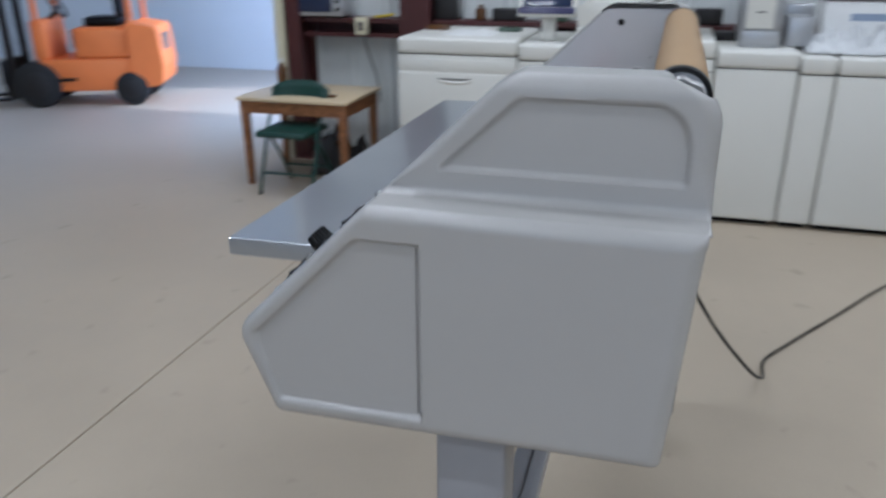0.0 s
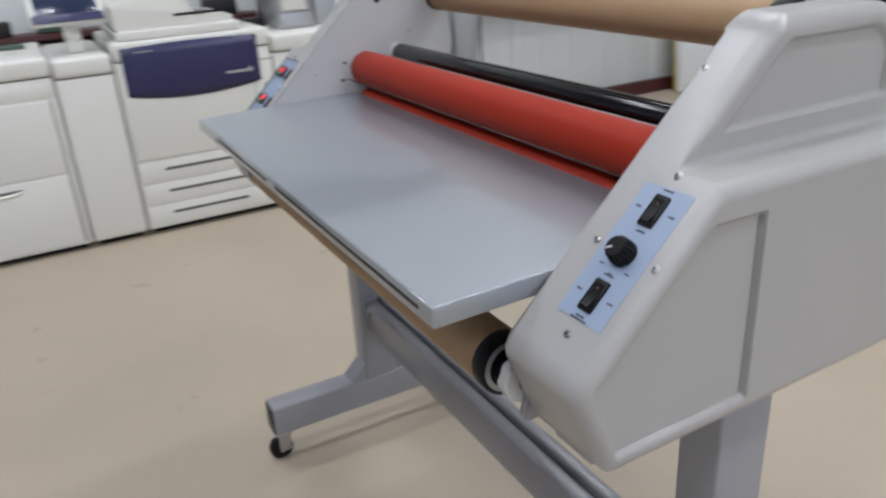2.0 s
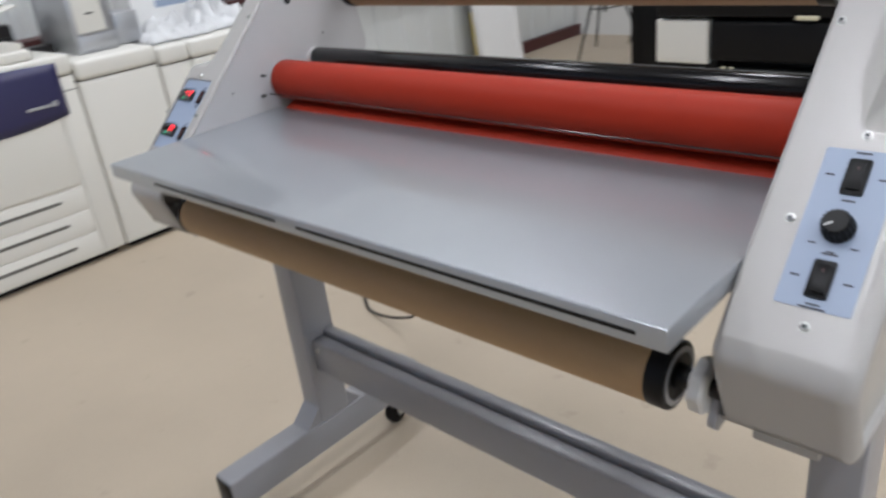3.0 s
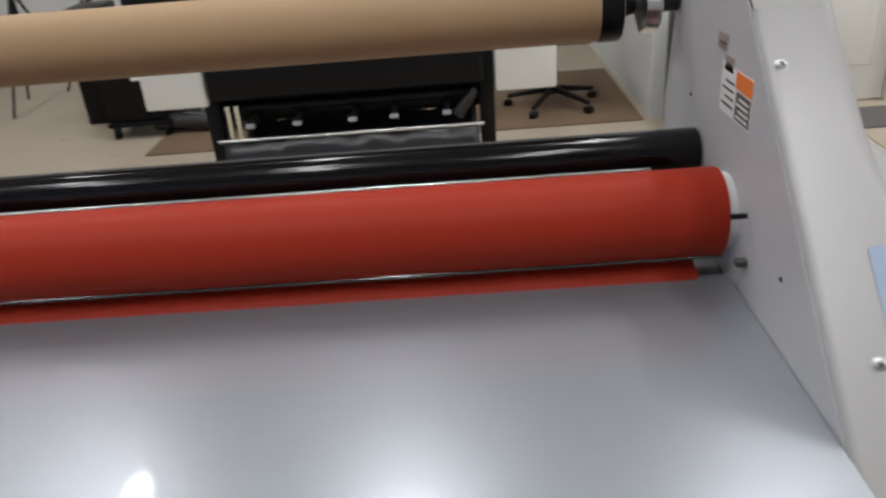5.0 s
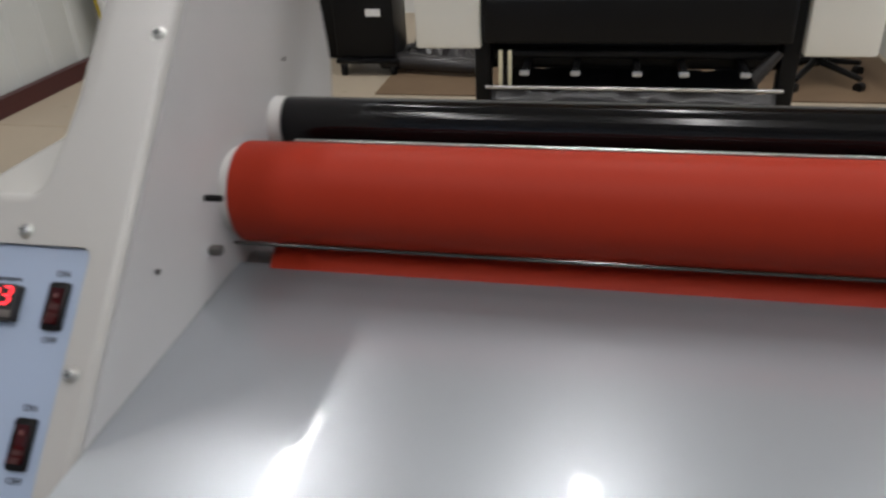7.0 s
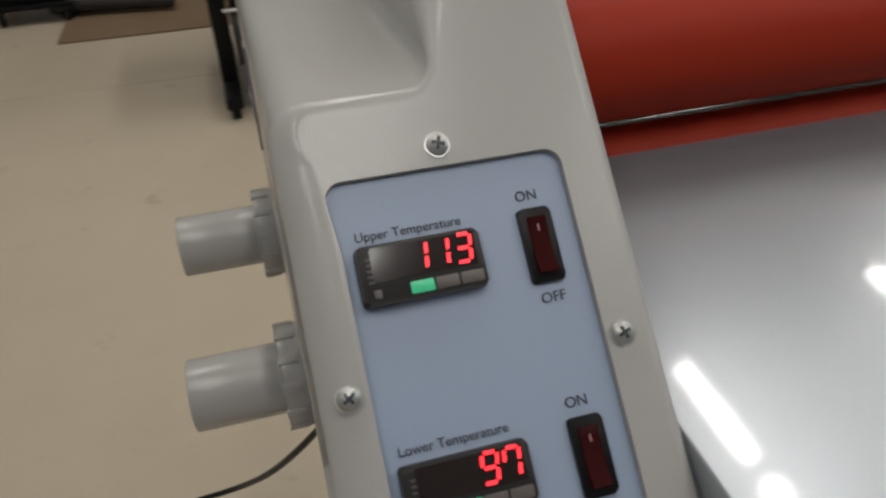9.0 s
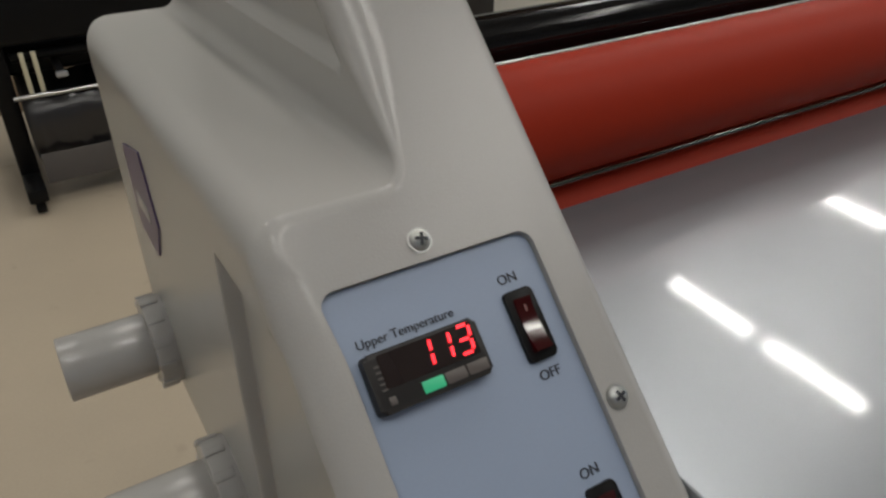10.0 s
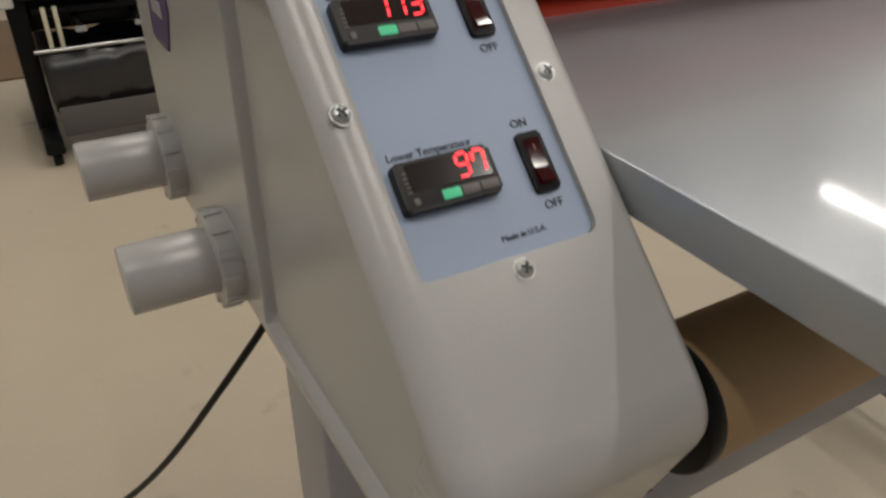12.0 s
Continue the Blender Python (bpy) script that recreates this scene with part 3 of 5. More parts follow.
SEGMENTS = {"0": "abcdef", "1": "bc", "2": "abged", "3": "abgcd", "4": "fgbc", "5": "afgcd", "6": "afgedc", "7": "abcf", "8": "abcdefg", "9": "abcdfg"}


def digits(text, m, parent, h=0.0115, w=0.0062, pitch=0.0092):
    """Glowing seven-segment digits, right-aligned at the pose m."""
    t, lean = 0.0013, 0.12
    for k, ch in enumerate(text):
        x0 = (k - len(text)) * pitch
        if ch == "1":
            x0 -= 0.0005
        bm = bmesh.new()
        for g in SEGMENTS[ch]:
            x, y, horiz = {"a": (w / 2, h, 1), "g": (w / 2, h / 2, 1), "d": (w / 2, 0, 1), "f": (0, h * 0.75, 0), "b": (w, h * 0.75, 0), "e": (0, h * 0.25, 0), "c": (w, h * 0.25, 0)}[g]
            lx, ly = (w / 2 - 0.0009, t / 2) if horiz else (t / 2, h / 4 - 0.0008)
            box(x - lx, x + lx, y - ly, y + ly, 0, 0.0003, bm=bm)
        for v in bm.verts:
            v.co.x += v.co.y * lean + x0
        part("digit", placed(bm, m), LED_RED, parent, "glowing red number digit", smooth=0)


def display(m, parent, number):
    """A black panel meter with red digits and three keys."""
    body = part("temperature_display", placed(plate_outline(0.0525, 0.0250, 0.0022, -0.001, 0.0065, 0.0022), m), DARK_GREY, parent, "black panel meter with red digits")
    part("window", placed(plate_outline(0.0440, 0.0140, 0.0008, 0.0060, 0.0068), m @ shift(0.0015, 0.0040)), LENS, body)
    digits(number, m @ shift(0.0238, -0.0012, 0.0069), body)
    for k, mt in enumerate((LED_GREEN, GREY_KEY, GREY_KEY)):
        part("key", placed(plate_outline(0.0098, 0.0050, 0.0006, 0.0060, 0.0072, 0.0004), m @ shift(-0.0015 + k * 0.0106, -0.0078)), mt, body, "green lit key" if k == 0 else "grey key")
    for k in range(5):
        part("scale_mark", placed(box(-0.0012, 0.0012, -0.0004, 0.0004, 0.0064, 0.0067), m @ shift(-0.0215, 0.0068 - k * 0.0024)), GREY_KEY, body)
    part("setting_key", placed(plate_outline(0.0030, 0.0034, 0.0005, 0.0060, 0.0070, 0.0003), m @ shift(-0.0200, -0.0078)), GREY_KEY, body)
    return body


def rocker(m, parent, w, h, lit, lean=0.16):
    """A rocker switch in its bezel."""
    bez = plate_outline(w, h, 0.0022, -0.001, 0.0026, 0.0010)
    frame_part = part("rocker_switch", placed(bez, m), BLACK_PLASTIC, parent, "black rocker switch with a lit red key" if lit else "black rocker switch")
    b = bmesh.new()
    iw, ih = w * 0.56, h * 0.74
    prof = [(-ih / 2, 0.002), (-ih / 2, 0.0060), (-ih * 0.38, 0.0049), (-ih * 0.26, 0.0041), (-ih * 0.13, 0.0036), (0.0, 0.0033), (ih * 0.18, 0.0032), (ih * 0.36, 0.0035), (ih / 2, 0.0042), (ih / 2, 0.002)]
    a = [b.verts.new((-iw / 2, y, z)) for y, z in prof]
    c = [b.verts.new((iw / 2, y, z)) for y, z in prof]
    b.faces.new(a[::-1])
    b.faces.new(c)
    for i in range(len(prof)):
        j = (i + 1) % len(prof)
        b.faces.new((a[i], a[j], c[j], c[i]))
    part("key", placed(b, m), ROCKER_RED if lit else BLACK_PLASTIC, frame_part, "glossy red lit key" if lit else "")
    part("mark", placed(box(-0.0004, 0.0004, -0.0015, 0.0015, 0.0036, 0.00405), m @ shift(0, ih * 0.30)), ROCKER_MARK, frame_part)
    return frame_part


# operator's panel with the two temperature meters
left_panel = part("control_panel", placed(plate_outline(0.1040, 0.1740, 0.007, -0.006, 0.0006), PI), PANEL_BLUE, laminator, "pale blue panel with two temperature displays")
display(PI @ shift(-0.0190, 0.0455, 0.0006), left_panel, "113")
display(PI @ shift(-0.0190, -0.0425, 0.0006), left_panel, "97")
for y, word in ((0.0630, "Upper Temperature"), (-0.0250, "Lower Temperature")):
    lettering("lettering", word, 0.0056, PI @ shift(-0.0205, y, 0.0008), INK, left_panel)
for y in (0.046, -0.044):
    rocker(PI @ shift(0.0345, y, 0.0006), left_panel, 0.0150, 0.0330, True)
    lettering("lettering", "ON", 0.0064, PI @ shift(0.0335, y + 0.0225, 0.0008), INK, left_panel)
    lettering("lettering", "OFF", 0.0064, PI @ shift(0.0350, y - 0.0230, 0.0008), INK, left_panel)
lettering("lettering", "Made in U.S.A.", 0.0045, PI @ shift(0.012, -0.0775, 0.0008), INK, left_panel)
for x, y in ((-0.001, 0.0965), (0.002, -0.0945), (-0.0585, 0.0), (0.0595, 0.002)):
    screw(PM @ shift(x, y, 0.0002), left_cover)

# drive panel with the speed knob
QM = on_slope(0.7095, 0.247)
right_panel = part("control_panel", placed(plate_outline(0.076, 0.184, 0.003, -0.002, 0.0007), QM), PANEL_BLUE, laminator, "pale blue panel with a black speed knob")
for y in (0.0600, -0.0585):
    rocker(QM @ shift(0.0, y, 0.0007), right_panel, 0.0225, 0.0420, False)
    for dx, dy, w in ((0, 0.0285, 0.016), (0, -0.0280, 0.014), (-0.026, 0.0, 0.009), (0.026, 0.0, 0.009)):
        part("printed_bar", placed(box(-w / 2, w / 2, -0.0011, 0.0011, 0, 0.0003), QM @ shift(dx, y + dy, 0.0007)), INK, right_panel)
part("printed_bar", placed(box(-0.013, 0.013, -0.0011, 0.0011, 0, 0.0003), QM @ shift(0, -0.0905, 0.0007)), INK, right_panel)
for dx, dy in ((-0.021, -0.020), (0.021, -0.020), (0.0, -0.0275)):
    part("printed_bar", placed(box(-0.004, 0.004, -0.0009, 0.0009, 0, 0.0003), QM @ shift(dx, dy, 0.0007)), INK, right_panel)
bm = bmesh.new()
N = 72
loops = []
for r, z in ((0.0170, 0.0007), (0.0170, 0.005), (0.0155, 0.008), (0.0140, 0.0195), (0.0122, 0.0215)):
    loops.append([bm.verts.new(((r + (0.0010 * math.cos(18 * 2 * math.pi * i / N) if 0.006 < z < 0.021 else 0)) * math.cos(2 * math.pi * i / N),
                                (r + (0.0010 * math.cos(18 * 2 * math.pi * i / N) if 0.006 < z < 0.021 else 0)) * math.sin(2 * math.pi * i / N), z)) for i in range(N)])
for a, c in zip(loops, loops[1:]):
    for i in range(N):
        bm.faces.new((a[i], a[(i + 1) % N], c[(i + 1) % N], c[i]))
bm.faces.new(loops[-1])
bm.faces.new(loops[0][::-1])
knob = part("speed_knob", placed(bm, QM), BLACK_PLASTIC, right_panel, "black fluted speed knob")
part("pointer", placed(box(-0.0008, 0.0008, 0.003, 0.0115, 0.0212, 0.0220), QM @ Matrix.Rotation(2.2, 4, "Z")), LABEL_WHITE, knob)
for x, y in ((-0.003, 0.110), (0, -0.111), (-0.0495, 0.003), (0.0495, 0.0)):
    screw(QM @ shift(x, y, 0.0002), right_cover)
for cov, s in ((right_cover, 1), (left_cover, -1)):
    screw(on_slope(XC + s * (IN + 0.012), 0.428), cov)
    # screw on the nose, close to the supply roll
    nose = Matrix.Translation((XC + s * (IN + 0.012), 0.1548, 0.924)) @ Matrix.Rotation(radians(90 + 21), 4, "X")
    screw(nose, cov, 0.0048)

# violet badge on the outside of the drive-free housing
xo = XC - OUT
b = bmesh.new()
pts = [(0.640, 1.108), (0.575, 1.125), (0.560, 1.075), (0.585, 1.040), (0.640, 1.040)]
vs = [b.verts.new((xo - 0.0012, y, z)) for y, z in pts]
f = b.faces.new(vs)
ext = bmesh.ops.extrude_face_region(b, geom=[f])
for v in [g for g in ext["geom"] if isinstance(g, bmesh.types.BMVert)]:
    v.co.x += 0.0020
part("badge", b, VIOLET, left_cover, "dark violet badge with a silver mark")
part("badge_mark", box(xo - 0.0018, xo - 0.001, 0.585, 0.622, 1.066, 1.078, bevel=0.0002), SILVER, left_cover)


def shaft_stub(y, z, length):
    """A round stub with a notched collar on the outer face."""
    st = part("shaft_stub", cyl((xo - length, y, z), (xo + 0.01, y, z), 0.0270, n=40, bevel=0.0015), COVER, left_cover, "grey round stub with a notched collar")
    bm = cyl((xo - 0.017, y, z), (xo + 0.002, y, z), 0.0395, n=40, bevel=0.002)
    part("collar", bm, COVER, st)
    for k in range(12):
        a = 2 * math.pi * k / 12
        bm = box(xo - 0.0176, xo - 0.003, -0.0035, 0.0035, 0.0375, 0.0410, bevel=0.0008)
        bmesh.ops.transform(bm, matrix=Matrix.Translation((0, y, z)) @ Matrix.Rotation(a, 4, "X"), verts=bm.verts[:])
        part("notch", bm, COVER, st)


shaft_stub(0.477, 0.904, 0.083)
shaft_stub(0.650, 0.924, 0.086)

# feed table, falling slightly towards its front
x0, x1 = XC - IN + 0.0012, XC + IN - 0.0020
TABLE_Y = 0.042


def tilted(bm):
    for v in bm.verts:
        v.co.z += 0.0060 * (v.co.y - 0.042) / 0.42 - 0.0045
    return bm


b = box(x0, x1, TABLE_Y, 0.462, TABLE_Z - 0.002, TABLE_Z, bevel=0.0008, seg=1)
table = part("feed_table", tilted(b), TABLE, laminator, "satin grey sheet steel feed table", smooth=20)
part("front_flange", tilted(box(x0, x1, TABLE_Y - 0.002, TABLE_Y + 0.0002, TABLE_Z - 0.027, TABLE_Z - 0.0006, bevel=0.0006)), TABLE, table)
for sx, xx in ((-1, x0), (1, x1)):
    part("side_flange", tilted(box(xx, xx - sx * 0.002, TABLE_Y + 0.0004, 0.455, TABLE_Z - 0.028, TABLE_Z - 0.0006, bevel=0.0006)), TABLE, table)
for a, c in ((-0.423, -0.048), (0.005, 0.562)):
    part("slot", tilted(box(XC + a, XC + c, TABLE_Y - 0.0030, TABLE_Y - 0.0018, TABLE_Z - 0.0160, TABLE_Z - 0.0115)), BLACK_PLASTIC, table, "long black slot")
part("support_beam", box(XC - IN, XC + IN, 0.30, 0.36, TABLE_Z - 0.075, TABLE_Z - 0.034, bevel=0.003), STEEL_PAINT, table)

# rollers
RY, RZ, RR = 0.486, 1.120, 0.044
upper_roller = part("red_roller", cyl((XC - 0.5885, RY, RZ), (XC + 0.5885, RY, RZ), RR, n=64, bevel=0.002), RED_RUBBER, laminator, "brick-red silicone laminating roller")
lower_roller = part("red_roller", cyl((XC - 0.566, RY, RZ - 2 * RR), (XC + 0.566, RY, RZ - 2 * RR), RR - 0.0005, n=64, bevel=0.002), RED_RUBBER, laminator, "brick-red silicone laminating roller")
black_roller = part("black_roller", cyl((XC - 0.5850, 0.586, 1.1470), (XC + 0.5950, 0.586, 1.1470), 0.0255, n=56, bevel=0.002), BLACK_ROLL, laminator, "glossy black rubber pull roller")
part("black_roller", cyl((XC - 0.588, 0.602, 1.0895), (XC + 0.588, 0.602, 1.0895), 0.0255, n=56, bevel=0.002), BLACK_ROLL, laminator, "glossy black rubber pull roller")
for s in (-1, 1):
    xi = XC + s * (IN - 0.001)
    part("end_ring", cyl((XC + s * 0.5887, RY, RZ), (xi, RY, RZ), 0.0385, n=40), WHITE_NYLON, upper_roller, "white nylon end ring")
    part("end_ring", cyl((XC + s * 0.5663, RY, RZ - 2 * RR), (xi, RY, RZ - 2 * RR), 0.024, n=32), ALU, lower_roller)
    if s < 0:
        part("end_ring", cyl((XC + s * 0.5853, 0.586, 1.1470), (xi, 0.586, 1.1470), 0.0255, n=32), WHITE_NYLON, black_roller, "white nylon end ring")
rod_ = part("guide_rod", cyl((XC - IN + 0.02, 0.427, 1.1010), (XC + IN - 0.02, 0.427, 1.1010), 0.0016, n=16), ROD_STEEL, laminator, "thin steel guide rod")
part("peel_rod", cyl((XC - 0.560, 0.536, 1.1485), (XC + 0.535, 0.536, 1.1485), 0.0018, n=12), CHROME, laminator, "thin bright steel rod behind the red roller")


def film_core(y, z, r, xa, xb, lower):
    """A cardboard core on its chucks."""
    core = part("cardboard_core", ring((xa, y, z), (xb, y, z), r, r - 0.006, n=56), KRAFT, laminator, "brown kraft cardboard film core")
    part("mandrel", cyl((XC - IN + 0.003, y, z), (XC + IN - 0.003, y, z), 0.009, n=24), DARK_STEEL, laminator)
    for s, x in ((-1, xa), (1, xb)):
        ch = part("chuck", cyl((x - s * 0.004, y, z), (x + s * (0.022 if s > 0 or not lower else 0.010), y, z), r + 0.0010, n=48, bevel=0.003), BLACK_PLASTIC, laminator, "black rubber core chuck")
        if s > 0 or not lower:
            part("groove", ring((x + s * 0.0222, y, z), (x + s * 0.0234, y, z), r - 0.006, r - 0.013, n=40), SILVER, ch)
        part("hub", cyl((x + s * (0.020 if s > 0 or not lower else 0.009), y, z), (x + s * (0.040 if s > 0 or not lower else 0.022), y, z), 0.017, r2=0.012, n=28, bevel=0.001), BLACK_PLASTIC, ch)
        if s > 0:
            b = bmesh.new()
            rings = []
            for xx, rr in ((0.045, 0.026), (0.047, 0.033), (0.062, 0.034), (0.065, 0.031)):
                rings.append([b.verts.new((x + xx, y + (rr + 0.0014 * math.cos(8 * a)) * math.cos(a), z + (rr + 0.0014 * math.cos(8 * a)) * math.sin(a))) for a in (2 * math.pi * k / 64 for k in range(64))])
            for p, q in zip(rings, rings[1:]):
                for k in range(64):
                    b.faces.new((p[k], p[(k + 1) % 64], q[(k + 1) % 64], q[k]))
            b.faces.new(rings[0][::-1])
            b.faces.new(rings[-1])
            part("tension_knob", b, WHITE_NYLON if lower else ALU, ch, "white nylon tension knob" if lower else "bare metal tension knob", smooth=40)
            part("spring", cyl((x + 0.065, y, z), (XC + IN - 0.003, y, z), 0.0125, n=24), DARK_GREY, ch)
    return core


film_core(0.690, 1.290, 0.040, XC - 0.530, XC + 0.507, False)
film_core(0.177, 0.903, 0.0435, XC - 0.5640, XC + 0.5200, True)
for s in (-1, 1):
    b = prism(rounded([(0.160, 0.846), (0.250, 0.852), (0.275, 0.950), (0.190, 0.945)], 0.012), XC + s * (IN - 0.014), XC + s * (IN - 0.0030), bevel=0.002, side="both")
    part("core_bracket", b, STEEL_PAINT, laminator)
# tray below the table
part("belly_pan", box(XC - IN, XC + IN, 0.50, 0.70, 0.925, 0.990, bevel=0.006), STEEL_PAINT, laminator)

# warning label inside the drive-side plate
xi = XC + IN - 0.0011
lab = part("warning_label", box(xi - 0.0006, xi, 0.446, 0.527, 1.212, 1.258), LABEL_WHITE, right_plate, "orange and white warning label with black print")
part("label_band", box(xi - 0.0010, xi - 0.0006, 0.446, 0.487, 1.242, 1.258), LABEL_ORANGE, lab)
part("label_panel", box(xi - 0.0010, xi - 0.0006, 0.448, 0.484, 1.214, 1.240), GREY_KEY, lab)
for k in range(4):
    part("printed_bar", box(xi - 0.0013, xi - 0.0010, 0.451, 0.481 - 0.006 * (k % 2), 1.2168 + k * 0.0056, 1.2190 + k * 0.0056), LABEL_WHITE, lab)
for k in range(4):
    part("printed_bar", box(xi - 0.0010, xi - 0.0006, 0.491, 0.521 - 0.008 * (k % 2), 1.220 + k * 0.0075, 1.2220 + k * 0.0075), INK, lab)
for y0, y1, z0, z1 in ((0.497, 0.520, 1.252, 1.266), (0.518, 0.545, 1.268, 1.283)):
    lab2 = part("small_label", box(xi - 0.0006, xi, y0, y1, z0, z1), TAN_LABEL, right_plate, "small faded brown label")
    part("printed_bar", box(xi - 0.0009, xi - 0.0006, y0 + 0.004, y1 - 0.006, z0 + 0.005, z0 + 0.008), GREY_KEY, lab2)

# stand
LEG_IN, LEG_OUT = 0.632, 0.707
for s in (-1, 1):
    a, c = XC + s * LEG_IN, XC + s * LEG_OUT
    leg = part("leg", box(a, c, 0.410, 0.510, 0.164, 0.884, bevel=0.006, seg=3), STEEL_PAINT, laminator, "grey square steel tube leg")
    foot = part("foot", box(a, c, 0.104, 0.790, 0.070, 0.164, bevel=0.006, seg=3), STEEL_PAINT, laminator, "grey square steel tube foot")
    for y in (0.1038, 0.7902):
        part("end_cap", box(a + s * 0.006, c - s * 0.006, y - 0.003, y + 0.003, 0.076, 0.158, bevel=0.001), BLACK_PLASTIC, foot, "black plastic end cap")
    b = prism([(0.41, 0.164), (0.36, 0.164), (0.41, 0.214)], a + s * 0.004, c - s * 0.004)
    part("gusset", b, STEEL_PAINT, foot)
    b = prism([(0.51, 0.164), (0.56, 0.164), (0.51, 0.214)], a + s * 0.004, c - s * 0.004)
    part("gusset", b, STEEL_PAINT, foot)
    for y in (0.132, 0.715):
        xm = (a + c) / 2
        fork = box(xm - 0.024, xm - 0.021, y - 0.020, y + 0.016, 0.002, 0.058, bevel=0.001)
        box(xm + 0.021, xm + 0.024, y - 0.020, y + 0.016, 0.002, 0.058, bm=fork, bevel=0.001)
        box(xm - 0.024, xm + 0.024, y - 0.020, y + 0.020, 0.056, 0.061, bm=fork, bevel=0.001)
        box(xm - 0.030, xm + 0.030, y - 0.030, y + 0.030, 0.064, 0.070, bm=fork, bevel=0.001)
        cyl((xm, y, 0.060), (xm, y, 0.066), 0.014, n=20, bm=fork)
        cst = part("caster", fork, CHROME, laminator, "chrome swivel caster with a black wheel")
        part("wheel", cyl((xm - 0.014, y - 0.012, 0.006), (xm + 0.014, y - 0.012, 0.006), 0.036, n=36, bevel=0.006), BLACK_PLASTIC, cst)
        part("axle", cyl((xm - 0.026, y - 0.012, 0.006), (xm + 0.026, y - 0.012, 0.006), 0.006, n=14), CHROME, cst)
beam = part("cross_beam", box(XC - LEG_IN, XC + LEG_IN, 0.428, 0.470, 0.330, 0.426, bevel=0.005, seg=2), STEEL_PAINT, laminator, "grey steel cross beam between the legs")
part("beam_lip", box(XC - LEG_IN, XC + LEG_IN, 0.4705, 0.500, 0.396, 0.440, bevel=0.004), STEEL_PAINT, beam)
for s in (-1, 1):
    part("beam_plate", box(XC + s * (LEG_IN - 0.004), XC + s * LEG_IN, 0.414, 0.506, 0.318, 0.446, bevel=0.001), STEEL_PAINT, beam)
    part("beam_bolt", cyl((XC + s * (LEG_IN - 0.03), 0.427, 0.405), (XC + s * (LEG_IN - 0.03), 0.421, 0.405), 0.008, n=6), CHROME, beam)

tagged(wire("power_cord", [(-0.52, 0.66, 0.98), (-0.56, 0.70, 0.83), (-0.62, 0.73, 0.69), (-0.68, 0.78, 0.57), (-0.78, 0.90, 0.34), (-0.87, 1.05, 0.14), (-0.97, 1.10, 0.075), (-1.10, 1.12, 0.025), (-1.24, 1.13, 0.007), (-1.34, 1.20, 0.007),
                           (-1.49, 1.30, 0.007), (-1.82, 1.535, 0.007), (-2.06, 1.69, 0.007), (-2.28, 1.87, 0.007), (-2.46, 2.08, 0.007), (-2.58, 2.28, 0.007), (-2.72, 2.40, 0.007), (-2.88, 2.46, 0.007)], 0.0055, BLACK_PLASTIC),
       "black rubber power cord lying on the floor", "cable")

# ---- the digital press along the west wall ----
FX = -2.885         # its front


def seam(parent, y0, y1, z0, z1, x=None, t=0.004):
    """A dark joint let into a front."""
    x = FX if x is None else x
    return part("seam", box(x - 0.002, x + 0.0012, y0, y1, z0, z1), PRINTER_GAP, parent)


def grip(parent, y0, y1, z):
    """A drawer grip: a flat dark face paints the recess's shade, over a curved lip."""
    n = 10
    b = bmesh.new()
    top, bot = [], []
    for i in range(n + 1):
        u = i / n
        y = y0 + (y1 - y0) * u
        d = 0.016 * math.sin(math.pi * u) ** 0.6
        top.append(b.verts.new((FX + 0.0015, y, z)))
        bot.append(b.verts.new((FX + 0.0015, y, z - d - 0.0006)))
    for i in range(n):
        b.faces.new((top[i], top[i + 1], bot[i + 1], bot[i]))
    g = part("grip", b, PRINTER_GAP, parent, "drawer grip with its recess shade painted dark")
    b = bmesh.new()
    a1, a2, a3 = [], [], []
    for i in range(n + 1):
        u = i / n
        y = y0 + (y1 - y0) * u
        d = 0.016 * math.sin(math.pi * u) ** 0.6
        a1.append(b.verts.new((FX + 0.002, y, z - d)))
        a2.append(b.verts.new((FX + 0.011 * math.sin(math.pi * u) + 0.002, y, z - d - 0.008)))
        a3.append(b.verts.new((FX + 0.0005, y, z - d - 0.022)))
    for r0, r1 in ((a1, a2), (a2, a3)):
        for i in range(n):
            b.faces.new((r0[i], r0[i + 1], r1[i + 1], r1[i]))
    part("lip", b, PRINTER_WHITE, g)


def unit(name, y0, y1, z1, depth, label, lid=True):
    u = group_at(name, FX - depth / 2, (y0 + y1) / 2, 0, label, "printer unit", "units of the digital press")
    u.location = (0, 0, 0)
    body = part("body", box(FX - depth, FX, y0 + 0.003, y1 - 0.003, 0.035, z1 - 0.10, bevel=0.006, seg=2), PRINTER_WHITE, u)
    part("plinth", box(FX - depth + 0.04, FX - 0.05, y0 + 0.03, y1 - 0.03, 0.0, 0.035), BLACK_PLASTIC, u, "black recessed plinth")
    if lid:
        part("lid", box(FX - depth, FX + 0.012, y0 + 0.002, y1 - 0.002, z1 - 0.094, z1, bevel=0.022, seg=4), PRINTER_WHITE, u)
        part("lid_joint", box(FX - depth + 0.01, FX - 0.006, y0 + 0.01, y1 - 0.01, z1 - 0.10, z1 - 0.09), PRINTER_GAP, u)
    return u


